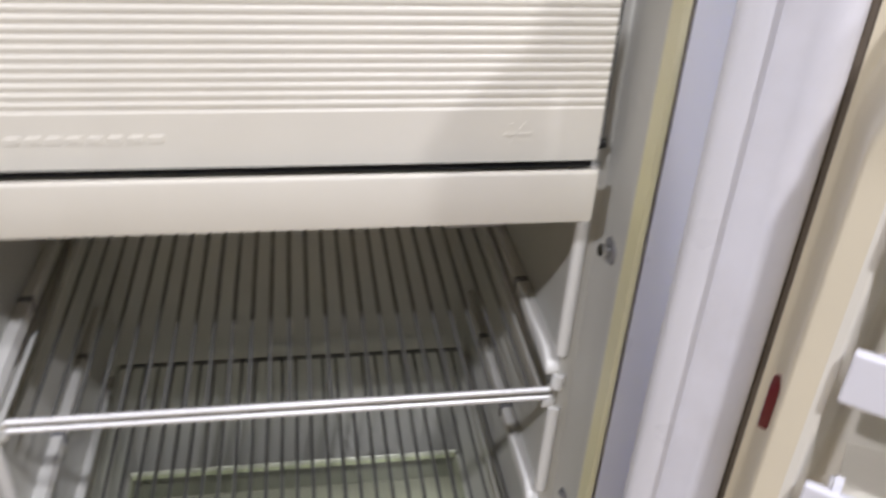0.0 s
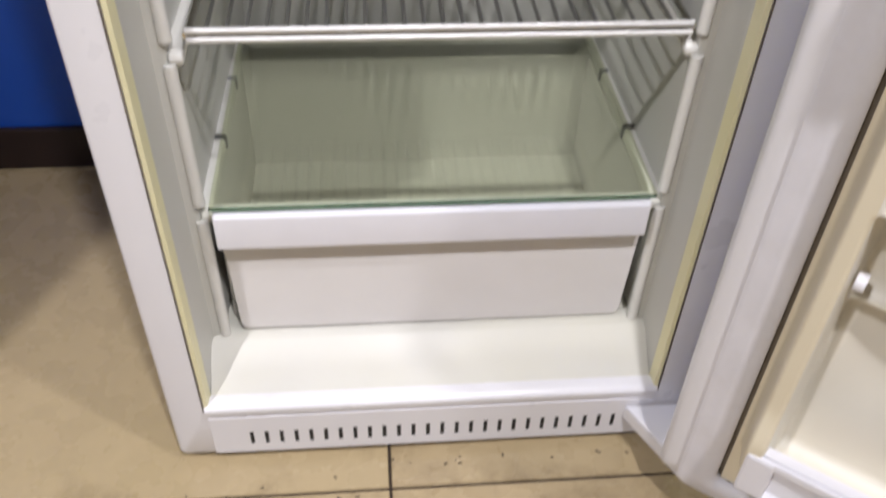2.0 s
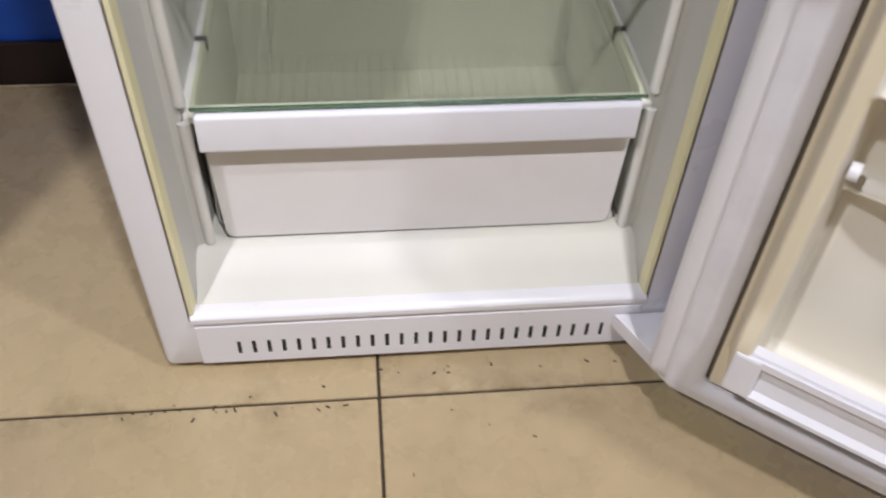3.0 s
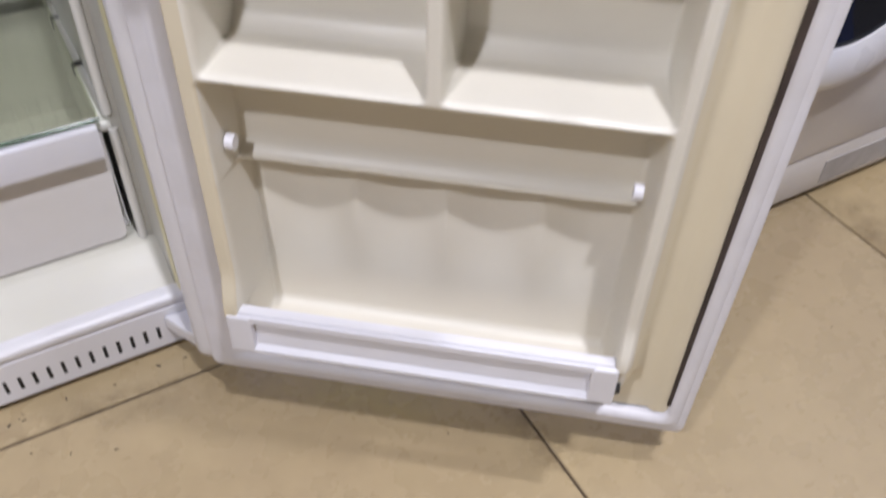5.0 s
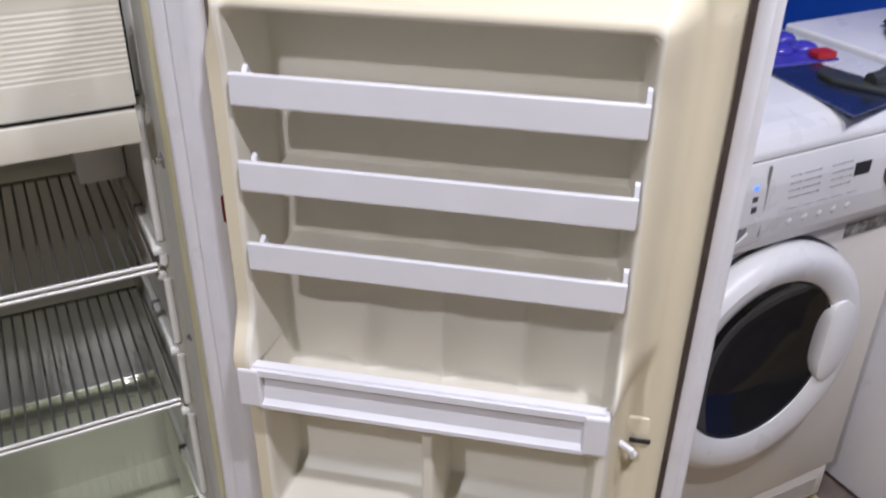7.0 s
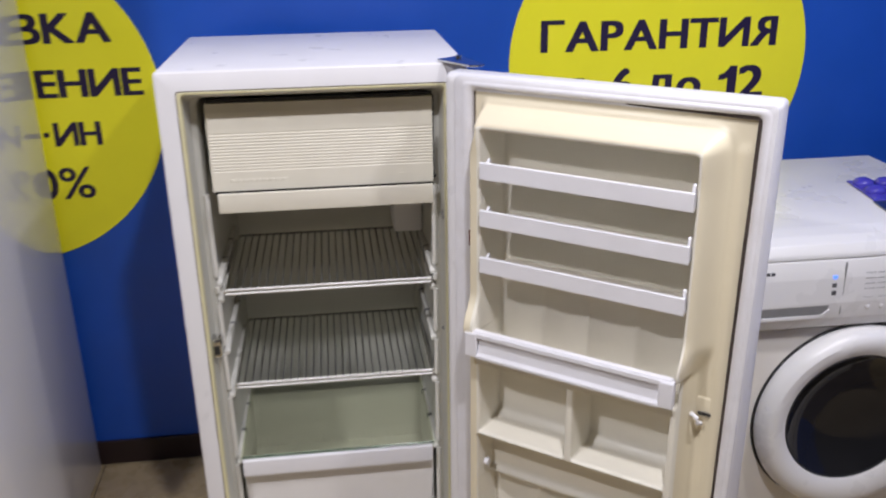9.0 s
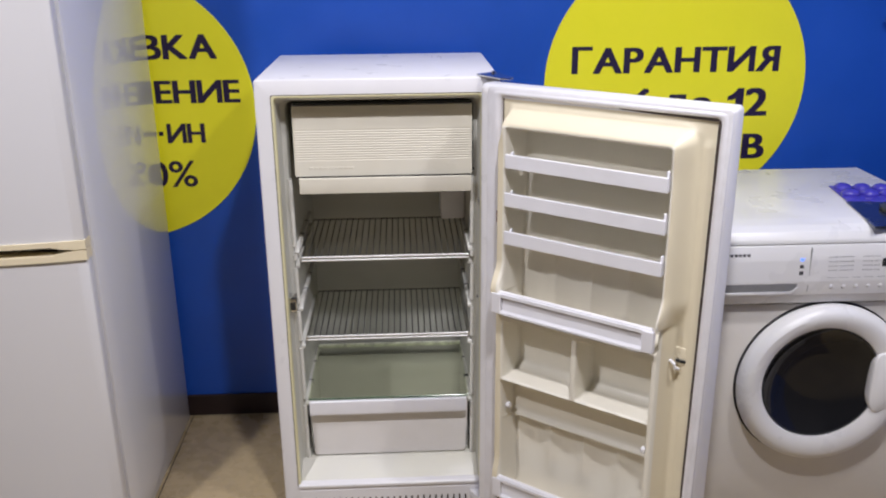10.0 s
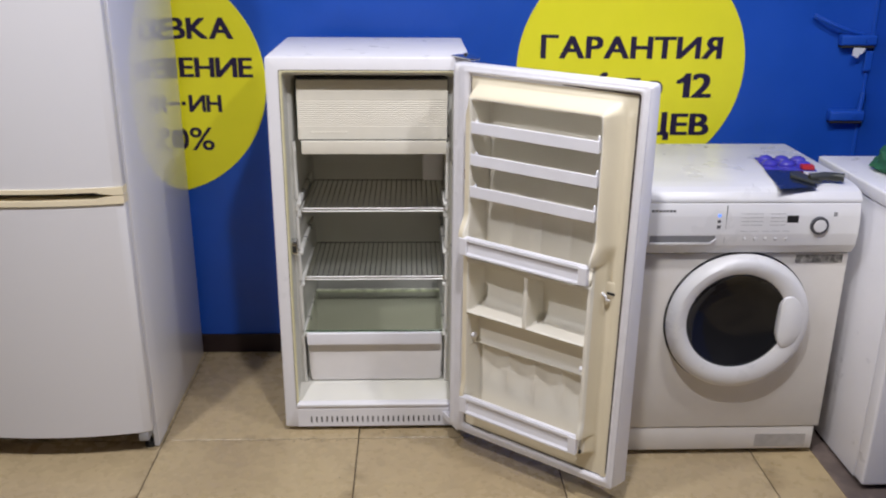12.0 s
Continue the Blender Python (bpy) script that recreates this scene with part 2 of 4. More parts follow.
GREEN = material("green_cloth", (0.012, 0.10, 0.05), 0.75, grain=0.3, grain_scale=40, bump=0.4, bump_scale=60)
PAPER = material("white_paper", (0.75, 0.75, 0.75), 0.7, grain=0.03)

# ---- mesh tools ----


def mesh_of(name, bm, mat, smooth=False):
    bmesh.ops.recalc_face_normals(bm, faces=bm.faces)
    me = bpy.data.meshes.new(name)
    bm.to_mesh(me)
    bm.free()
    me.materials.append(mat)
    if smooth:
        me.shade_smooth()
        me.set_sharp_from_angle(angle=radians(40))
    return me


def part(name, bm, mat, parent=None, label="", smooth=False, m=None):
    ob = new(name, mesh_of(name, bm, mat, smooth))
    ob.parent = parent
    if m is not None:
        ob.matrix_local = m
    if label:
        tagged(ob, label)
    return ob


def thing(name, label, category, m=None, group="", kind=""):
    ob = new(name)
    ob.empty_display_size = 0.1
    if m is not None:
        ob.matrix_world = m
    return tagged(ob, label, category, group, kind)


def box(x0, x1, y0, y1, z0, z1, bevel=0.0, segs=2, bm=None, m=None):
    bm = bm or bmesh.new()
    mat = (m or Matrix()) @ Matrix.Translation(((x0 + x1) / 2, (y0 + y1) / 2, (z0 + z1) / 2)) @ Matrix.Diagonal((abs(x1 - x0), abs(y1 - y0), abs(z1 - z0), 1))
    made = bmesh.ops.create_cube(bm, size=1.0, matrix=mat)
    if bevel:
        edges = {e for v in made["verts"] for e in v.link_edges}
        bmesh.ops.bevel(bm, geom=list(edges), offset=bevel, segments=segs, profile=0.5, affect="EDGES")
    return bm


def rod(points, r, sides=8, bm=None, closed=False):
    """A round bar along a line of points."""
    bm = bm or bmesh.new()
    pts = [Vector(p) for p in points]
    rings = []
    for i, p in enumerate(pts):
        a = pts[i - 1] if i or closed else p
        b = pts[(i + 1) % len(pts)] if i + 1 < len(pts) or closed else p
        d = (b - a).normalized()
        side = d.cross(Vector((0, 0, 1)) if abs(d.z) < 0.9 else Vector((0, 1, 0))).normalized()
        up = side.cross(d)
        rings.append([bm.verts.new(p + r * (math.cos(k * 2 * math.pi / sides) * side + math.sin(k * 2 * math.pi / sides) * up)) for k in range(sides)])
    for i in range(len(rings) - (0 if closed else 1)):
        a, b = rings[i], rings[(i + 1) % len(rings)]
        for k in range(sides):
            bm.faces.new((a[k], a[(k + 1) % sides], b[(k + 1) % sides], b[k]))
    if not closed:
        bm.faces.new(rings[0])
        bm.faces.new(rings[-1])
    return bm


def prism(outline, axis, a, b, bm=None, bevel=0.0):
    """An outline of 2D points pushed along an axis from a to b."""
    bm = bm or bmesh.new()
    put = {"x": lambda p, q, t: (t, p, q), "y": lambda p, q, t: (p, t, q), "z": lambda p, q, t: (p, q, t)}[axis]
    lo = [bm.verts.new(put(p, q, a)) for p, q in outline]
    hi = [bm.verts.new(put(p, q, b)) for p, q in outline]
    n = len(outline)
    faces = [bm.faces.new(lo), bm.faces.new(hi)] + [bm.faces.new((lo[i], lo[(i + 1) % n], hi[(i + 1) % n], hi[i])) for i in range(n)]
    if bevel:
        edges = {e for f in faces for e in f.edges}
        bmesh.ops.bevel(bm, geom=list(edges), offset=bevel, segments=2, profile=0.5, affect="EDGES")
    return bm


def lathe(profile, sides=64, bm=None, closed=True):
    """A profile of (radius, depth) turned round the y axis; a radius of 0 closes it."""
    bm = bm or bmesh.new()
    rings = []
    for r, y in profile:
        if r < 1e-6:
            rings.append([bm.verts.new((0, y, 0))])
        else:
            rings.append([bm.verts.new((r * math.cos(k * 2 * math.pi / sides), y, r * math.sin(k * 2 * math.pi / sides))) for k in range(sides)])
    for a, b in zip(rings, rings[1:]):
        for k in range(sides):
            n = (k + 1) % sides
            if len(a) == 1 and len(b) > 1:
                bm.faces.new((a[0], b[n], b[k]))
            elif len(b) == 1 and len(a) > 1:
                bm.faces.new((a[k], a[n], b[0]))
            elif len(a) > 1:
                bm.faces.new((a[k], a[n], b[n], b[k]))
    return bm


def rings_mesh(rings, cap=True, bm=None):
    """Skin over closed loops of equal length."""
    bm = bm or bmesh.new()
    vs = [[bm.verts.new(p) for p in ring] for ring in rings]
    n = len(vs[0])
    for a, b in zip(vs, vs[1:]):
        for k in range(n):
            bm.faces.new((a[k], a[(k + 1) % n], b[(k + 1) % n], b[k]))
    if cap:
        bm.faces.new(vs[-1])
    return bm


def round_rect(x0, x1, z0, z1, r, segs=5):
    pts = []
    for cx, cz, a0 in ((x1 - r, z1 - r, 0), (x0 + r, z1 - r, 90), (x0 + r, z0 + r, 180), (x1 - r, z0 + r, 270)):
        for k in range(segs + 1):
            a = radians(a0 + 90 * k / segs)
            pts.append((cx + r * math.cos(a), cz + r * math.sin(a)))
    return pts


# capitals whose shape is that of another letter, some of them mirrored
TWINS = {"А": ("A", 1), "Р": ("P", 1), "Н": ("H", 1), "Т": ("T", 1), "И": ("N", -1), "Я": ("R", -1), "В": ("B", 1), "К": ("K", 1), "Е": ("E", 1), "о": ("o", 1)}


def glyph(ch):
    """The points and faces of one letter of the built-in font, from x = 0."""
    twin, way = TWINS.get(ch, (ch, 1))
    if ch == "1":
        return [(0.17, 0), (0.28, 0), (0.28, 0.69), (0.20, 0.69), (0.17, 0.62), (0.10, 0.54), (0, 0.49), (0, 0.40), (0.17, 0.48)], [(0, 1, 2, 3, 4, 8), (4, 5, 6, 7, 8)], 0.28
    curve = bpy.data.curves.new("lettering", "FONT")
    curve.body, curve.size, curve.resolution_u = twin, 1.0, 6
    tmp = bpy.data.objects.new("lettering", curve)
    scene.collection.objects.link(tmp)
    me = bpy.data.meshes.new_from_object(tmp.evaluated_get(bpy.context.evaluated_depsgraph_get()))
    bpy.data.objects.remove(tmp)
    pts, faces = [(v.co.x * way, v.co.y) for v in me.vertices], [tuple(f.vertices) for f in me.polygons]
    bpy.data.meshes.remove(me)
    low = min(p[0] for p in pts)
    return [(x - low, y) for x, y in pts], faces, max(p[0] for p in pts) - low


def text_mesh(words, x0, x1, z0, z1, y, weight=0.02, depth=0.0004):
    """Bold lettering fitted to a box on a wall that faces -y: each letter laid down five times, slightly apart."""
    bm, pen = bmesh.new(), 0.0
    for ch in words:
        pts, faces, wide = glyph(ch)
        for k, (dx, dz) in enumerate(((-1, 0.35), (1, 0.35), (-1, -0.35), (1, -0.35), (0, 0))):
            vs = [bm.verts.new((pen + px + dx * weight, py + dz * weight, k * 0.0001)) for px, py in pts]
            for f in faces:
                bm.faces.new([vs[n] for n in f])
        pen += wide + 0.030 + 2 * weight
    xs, ys = [v.co.x for v in bm.verts], [v.co.y for v in bm.verts]
    ax, ay = min(xs), min(ys)
    kx, kz = (x1 - x0) / (max(xs) - ax), (z1 - z0) / (max(ys) - ay)
    for v in bm.verts:
        v.co = Vector((x0 + (v.co.x - ax) * kx, y - depth - v.co.z, z0 + (v.co.y - ay) * kz))
    return bm


def smooth(a, b, x):
    t = min(max((x - a) / (b - a), 0.0), 1.0)
    return t * t * (3 - 2 * t)


# ---- the room ----
WALL_Y, RIGHT_X = 0.57, 1.985


def structure(name, bm, mat, label):
    return tagged(part(name, bm, mat), label, name.split("_")[0], kind="structure")


structure("wall_north", box(-3.3, RIGHT_X + 0.15, WALL_Y, WALL_Y + 0.15, 0, 2.7), BLUE, "bright blue glossy painted wall behind the appliances")
structure("wall_east", box(RIGHT_X, RIGHT_X + 0.15, -0.85, WALL_Y, 0, 2.7), BLUE, "bright blue painted metal side wall")
# Unseen stretch added in grey so the washer's door glass mirrors no blue.
structure("wall_east_rear", box(RIGHT_X, RIGHT_X + 0.15, -4.6, -0.851, 0, 2.7), PLASTER, "unseen grey shop wall, kept dark to cut bounced light")
structure("wall_west", box(-3.3, -3.15, -4.6, WALL_Y, 0, 2.7), PLASTER, "unseen grey shop wall, kept dark to cut bounced light")
structure("wall_south", box(-3.3, RIGHT_X + 0.15, -4.75, -4.6, 0, 2.7), PLASTER, "unseen grey shop wall, kept dark to cut bounced light")
structure("ceiling", box(-3.3, RIGHT_X + 0.15, -4.75, WALL_Y + 0.15, 2.7, 2.8), CEILING, "unseen shop ceiling, kept dark to cut bounced light")
structure("baseboard", box(-3.15, RIGHT_X, WALL_Y - 0.010, WALL_Y, 0.0, 0.074, 0.003), SKIRT, "dark brown skirting board along the blue wall")

for lx, ly, lsx, lsy, lw in LAMPS:
    lamp = thing("ceiling_light", "white square lamp panel on the ceiling", "ceiling light", pose(lx, ly, 2.7), "ceiling lights")
    part("housing", box(-lsx / 2 - 0.03, lsx / 2 + 0.03, -lsy / 2 - 0.03, lsy / 2 + 0.03, -0.05, 0, 0.006), ENAMEL, lamp)
    part("diffuser", box(-lsx / 2, lsx / 2, -lsy / 2, lsy / 2, -0.075, -0.051, 0.008), DIFFUSER, lamp, "glowing white diffuser")

# wall signs
def sign(cx, cz, r, lines, label):
    s = thing("wall_sign", label, "sign", pose(cx, WALL_Y, cz), "round yellow wall signs")
    bm = lathe([(r, 0.0), (r, -0.0025), (r - 0.001, -0.003), (0, -0.003)], 128)
    part("disc", bm, YELLOW, s)
    for words, x0, x1, z0, z1, w in lines:
        part("lettering", text_mesh(words, x0 - cx, x1 - cx, z0 - cz, z1 - cz, -0.0034, w), NAVY, s, "dark navy bold lettering")


sign(1.155, 1.066, 0.393, [
    ("ГАРАНТИЯ", 0.841, 1.464, 1.097, 1.176, 0.032),
    ("от", 0.872, 0.958, 0.973, 1.030, 0.032), ("6", 1.031, 1.088, 0.969, 1.052, 0.032),
    ("до", 1.124, 1.271, 0.951, 1.032, 0.032), ("12", 1.318, 1.442, 0.964, 1.048, 0.032),
    ("ЦЕВ", 1.215, 1.447, 0.815, 0.914, 0.032)], "round yellow vinyl sign with navy guarantee lettering")
sign(-0.482, 1.014, 0.391, [
    ("ВКА", -0.405, -0.190, 1.157, 1.226, 0.032), ("ЕНИЕ", -0.378, -0.133, 1.030, 1.096, 0.032),
    ("ИН", -0.356, -0.245, 0.912, 0.970, 0.032), ("-", -0.380, -0.367, 0.935, 0.947, 0.032), ("0%", -0.425, -0.280, 0.778, 0.858, 0.012)],
    "round yellow vinyl sign partly hidden behind a fridge")

# steel fittings in the corner of the blue wall
def wall_bracket(x0, z, flag):
    h = thing("steel_bracket", "blue painted steel bracket in the corner of the wall" + (" with paper" if flag else ""), "bracket", pose(x0, WALL_Y, z), "brackets in the wall corner")
    wide = RIGHT_X - 0.004 - x0
    part("leaf", prism([(0.0, -0.014), (-0.030, -0.014), (-0.034, -0.010), (-0.034, 0.016), (-0.028, 0.021), (0.0, 0.024)], "x", 0.0, wide, bevel=0.002), BLUE, h, smooth=True)
    # Near-black box paints the shaded underside of the leaf.
    part("slot", box(0.004, wide - 0.004, -0.030, 0.0, -0.022, -0.0145, 0.001, 1), VOID, h, "dark box standing in for the shade under the bracket")
    part("bolt_head", rod([(wide * 0.72, -0.034, 0.004), (wide * 0.72, -0.039, 0.004)], 0.006, 8), BLUE, h)
    if flag:
        bm = prism([(0.042, -0.020), (0.083, -0.021), (0.074, -0.040), (0.066, -0.042), (0.059, -0.055), (0.040, -0.045)], "y", -0.037, -0.0355)
        part("paper_tag", bm, PAPER, h, "torn scrap of white paper")
        arm = [(0.070 - 0.172 * k / 8, -0.020 - 0.012 * math.sin(k * 0.39), 0.024 + 0.060 * (k / 8) ** 1.4) for k in range(9)]
        part("curved_arm", rod(arm, 0.0075, 8), BLUE, h, "thin curved arm painted blue", smooth=True)
    else:
        part("upright_pin", rod([(wide - 0.012, -0.016, 0.018), (wide - 0.008, -0.016, 0.082)], 0.009, 10), BLUE, h, smooth=True)
    return h


wall_bracket(1.862, 1.161, True)
wall_bracket(1.862, 0.902, False)
corner_joint = thing("lock_bar", "dark vertical joint bar where the blue wall meets the side wall", "bar", pose(RIGHT_X - 0.007, WALL_Y, 0.0))
part("bar", box(-0.006, 0.006, -0.007, 0.0, 0.08, 2.6, 0.002, 1), BLUE, corner_joint)
part("cleat", box(-0.020, 0.006, -0.020, -0.0075, 1.060, 1.128, 0.003), BLUE, corner_joint)

# ---- the open refrigerator ----
W, D, TOP = 0.567, 0.465, 1.176
fridge = thing("refrigerator", "old white single-door refrigerator standing open and empty on the tiles", "refrigerator")

# cabinet: outer shell with its front frame, open for the liner
outer, frame_in = round_rect(0, W, 0.014, TOP, 0.008, 3), round_rect(0.037, 0.530, 0.0865, 1.139, 0.006, 3)
ring = lambda pts, y: [(px, y, pz) for px, pz in pts]
bm = rings_mesh([ring(round_rect(0.004, W - 0.004, 0.018, TOP - 0.004, 0.006, 3), D), ring(outer, D - 0.004), ring(outer, 0.004),
                 ring(round_rect(0.002, W - 0.002, 0.016, TOP - 0.002, 0.007, 3), 0.001), ring(round_rect(0.004, W - 0.004, 0.018, TOP - 0.004, 0.006, 3), 0.0),
                 ring(round_rect(0.036, 0.531, 0.0855, 1.140, 0.006, 3), 0.0), ring(frame_in, 0.0015), ring(frame_in, 0.012)], cap=False)
bm.faces.new([v for v in bm.verts][:16])
part("cabinet", bm, ENAMEL, fridge, "white enamelled steel cabinet", smooth=True)

# liner: breaker strip, then the tapering tub
part("shell_seam", rings_mesh([ring(round_rect(0.0360, 0.5310, 0.0855, 1.1403, 0.006, 5), -0.0004), ring(round_rect(0.0375, 0.5295, 0.0872, 1.1383, 0.006, 5), -0.0004)], cap=False), SEAM, fridge, "dark seam between steel and plastic")
part("breaker_strip", rings_mesh([ring(round_rect(0.0375, 0.5295, 0.087, 1.1385, 0.006, 5), 0.001), ring(round_rect(0.039, 0.528, 0.0885, 1.137, 0.008, 5), -0.0015),
                                  ring(round_rect(0.0425, 0.5245, 0.092, 1.1335, 0.009, 5), 0.000), ring(round_rect(0.0440, 0.5230, 0.094, 1.131, 0.010, 5), 0.015)], cap=False), BREAKER, fridge, "yellowed plastic strip round the opening", smooth=True)
bm = rings_mesh([ring(round_rect(0.0440, 0.5230, 0.094, 1.131, 0.010, 5), 0.015), ring(round_rect(0.0445, 0.5225, 0.099, 1.126, 0.011, 5), 0.020), ring(round_rect(0.0465, 0.5205, 0.103, 1.1185, 0.012, 5), 0.052), ring(round_rect(0.0485, 0.5185, 0.104, 1.117, 0.014, 5), 0.060),
                 ring(round_rect(0.0590, 0.5080, 0.104, 1.116, 0.018, 5), 0.0635), ring(round_rect(0.0610, 0.5065, 0.104, 1.116, 0.018, 5), 0.068),
                 ring(round_rect(0.062, 0.507, 0.106, 1.114, 0.022, 5), 0.12), ring(round_rect(0.066, 0.503, 0.110, 1.110, 0.025, 5), 0.395), ring(round_rect(0.076, 0.493, 0.12, 1.10, 0.025, 5), 0.408)])
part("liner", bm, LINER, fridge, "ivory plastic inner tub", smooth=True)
bm = prism([(0.008, 0.098), (0.012, 0.1015), (0.030, 0.116), (0.054, 0.1385), (0.064, 0.1428), (0.40, 0.1428), (0.40, 0.100)], "x", 0.0455, 0.5215)
part("sill", bm, SILL, fridge, "sloping ivory sill under the drawer", smooth=True)
part("front_sill_trim", prism([(0.0, 0.0865), (-0.0045, 0.088), (-0.0045, 0.0945), (0.0, 0.0995), (0.012, 0.1015), (0.012, 0.0865)], "x", 0.0385, 0.5285), ENAMEL, fridge, "white folded trim along the sill", smooth=True)

# grille plate under the door with its slots
bm = bmesh.new()
SLOTS, S0, S1 = 26, 0.0825, 0.4865
pitch = (S1 - S0) / (SLOTS - 1)
box(0.040, 0.527, -0.0014, 0.0, 0.052, 0.078, bm=bm)
box(0.040, 0.527, -0.0014, 0.0, 0.0165, 0.0305, bm=bm)
box(0.040, S0 - 0.0022, -0.0014, 0.0, 0.0305, 0.052, bm=bm)
box(S1 + 0.0022, 0.527, -0.0014, 0.0, 0.0305, 0.052, bm=bm)
for k in range(SLOTS - 1):
    box(S0 + k * pitch + 0.0022, S0 + (k + 1) * pitch - 0.0022, -0.0014, 0.0, 0.0305, 0.052, bm=bm)
part("grille", bm, ENAMEL, fridge, "white grille plate with a row of slots")
part("grille_void", box(S0 - 0.004, S1 + 0.004, -0.0008, -0.0004, 0.0295, 0.053), VOID, fridge, "dark space behind the slots")
for fx in (0.045, W - 0.045):
    for fy in (0.04, D - 0.05):
        part("foot", lathe([(0, 0), (0.016, 0), (0.016, 0.008), (0.008, 0.009), (0.008, 0.02), (0, 0.02)], 20), BLACK, fridge, m=pose(fx, fy, 0.0, 90))
part("condenser", box(0.05, W - 0.05, D + 0.01, D + 0.03, 0.15, 1.1, 0.004), BLACK, fridge, "black condenser panel")

# freezer compartment
bm = bmesh.new()
prof = [(0.058, 0.9325), (0.050, 0.9340)]
z = 0.972
prof += [(0.050, z)]
while z < 1.047:
    prof += [(0.0502, z + 0.0006), (0.0509, z + 0.0016), (0.0509, z + 0.0024), (0.0502, z + 0.0036), (0.0500, z + 0.0056)]
    z += 0.0060
prof += [(0.050, z + 0.001), (0.0505, 1.088), (0.054, 1.104), (0.062, 1.1055)]
prism(prof, "x", 0.0765, 0.5055, bm)
fz = part("freezer_door", bm, FREEZER, fridge, "ivory freezer flap with fine horizontal ribs")
for k in range(9):
    part("embossed_mark", box(0.112 + k * 0.0122, 0.112 + k * 0.0122 + 0.0092, 0.0493, 0.052, 0.9515, 0.9575, 0.0008, 1), FREEZER, fz)
bm = bmesh.new()
for k in range(3):
    box(-0.009, 0.009, -0.0006, 0.002, -0.0009, 0.0009, m=pose(0.447, 0.0500 + 0.00015 * k, 0.9545, 0, 60 * k, 0), bm=bm)
part("star_mark", bm, FREEZER, fz, "raised star mark")
part("freezer_box", box(0.0785, 0.503, 0.0635, 0.385, 0.937, 1.100, 0.003), FREEZER, fridge)
part("flap_seal", box(0.079, 0.5035, 0.0545, 0.0630, 0.9270, 0.9322), BLACK, fridge, "dark rubber seal under the freezer flap")
part("flap_seal", box(0.5060, 0.5084, 0.0535, 0.0640, 0.940, 1.106), BLACK, fridge)
part("flap_seal", box(0.079, 0.5055, 0.0560, 0.0640, 1.1062, 1.1120), BLACK, fridge)
part("flap_pivot", rod([(0.5060, 0.056, 0.944), (0.5120, 0.056, 0.944)], 0.0035, 12), BLACK, fridge)
part("drip_tray", prism([(0.033, 0.8945), (0.0335, 0.932), (0.0350, 0.9337), (0.0375, 0.9337), (0.039, 0.932), (0.0395, 0.902), (0.34, 0.902), (0.34, 0.8985), (0.044, 0.8985), (0.043, 0.8945)], "x", 0.0865, 0.5025, bevel=0.0012), FREEZER, fridge, "ivory drip tray with a deep front", smooth=True)
part("thermostat_box", box(0.438, 0.5035, 0.262, 0.385, 0.752, 0.8695, 0.006), WHITEPLASTIC, fridge, "grey-white lamp and thermostat housing", smooth=True)

# runners and guide ridges moulded on the side walls
for side, x_wall, s in (("l", 0.0605, 1), ("r", 0.5085, -1)):
    for z0 in (0.742, 0.587, 0.706, 0.483, 0.312):
        y0 = 0.068
        bm = prism([(y0, z0), (y0 + 0.012, z0 + 0.006), (0.385, z0 + 0.006), (0.385, z0 - 0.006), (y0 + 0.012, z0 - 0.006), (y0 - 0.004, z0 - 0.014), (y0 - 0.006, z0 - 0.006)],
                   "x", x_wall, x_wall + s * 0.0125, bevel=0.0028)
        part("runner", bm, RUNNER, fridge, smooth=True)
    for za, zb in ((0.925, 0.752), (0.730, 0.716), (0.694, 0.597), (0.575, 0.493), (0.471, 0.322), (0.302, 0.1428)):
        part("guide_ridge", rod([(x_wall, 0.064, za), (x_wall + s * 0.001, 0.064, zb)], 0.0058, 10), RUNNER, fridge, smooth=True)
    for yb in (0.175, 0.29):
        for zb in (0.742, 0.587, 0.312):
            part("runner_clip", box(x_wall + s * 0.0, x_wall + s * 0.0140, yb, yb + 0.007, zb - 0.0075, zb + 0.0075, 0.001, 1), GREYRING, fridge)

# wire shelves
def wire_shelf(y0, y1, z, n, label):
    s = thing("wire_shelf", label, "shelf", pose(0.288, y0, z), "wire shelves in the refrigerator")
    half = 0.2095
    bm = rod([(-half, 0, 0.0042), (half, 0, 0.0042)], 0.0026, 10)
    rod([(-half, 0, -0.0042), (half, 0, -0.0042)], 0.0026, 10, bm)
    bar = part("front_bar", bm, BARMETAL, s, "bright doubled front bar", smooth=True)
    part("bar_web", box(-half, half, -0.0006, 0.0012, -0.0030, 0.0030), WIRE, bar)
    part("back_rod", rod([(-half, y1 - y0, 0), (half, y1 - y0, 0)], 0.0028, 8), WIRE, s, smooth=True)
    for sx in (-half, half):
        part("side_rod", rod([(sx, 0, 0), (sx, y1 - y0, 0)], 0.0030, 8), CHROME, s, smooth=True)
        part("side_strap", box(sx - 0.0015, sx + 0.0015, 0.002, (y1 - y0) * 0.98, -0.0085, -0.0015, 0.0006, 1), CHROME, s)
    wire = mesh_of("wire", rod([(0, 0.003, 0.0022), (0, y1 - y0 - 0.004, 0.0022), (0, y1 - y0, -0.001)], 0.0019, 6), WIRE, True)
    for k in range(n):
        w = new("wire", wire)
        w.parent = s
        w.location = (-half + 0.016 + k * (2 * half - 0.032) / (n - 1), 0, 0)
    return s


wire_shelf(0.052, 0.384, 0.7205, 25, "chromed wire shelf on the upper runners, empty")
wire_shelf(0.062, 0.388, 0.4985, 25, "chromed wire shelf on the lower runners, empty")

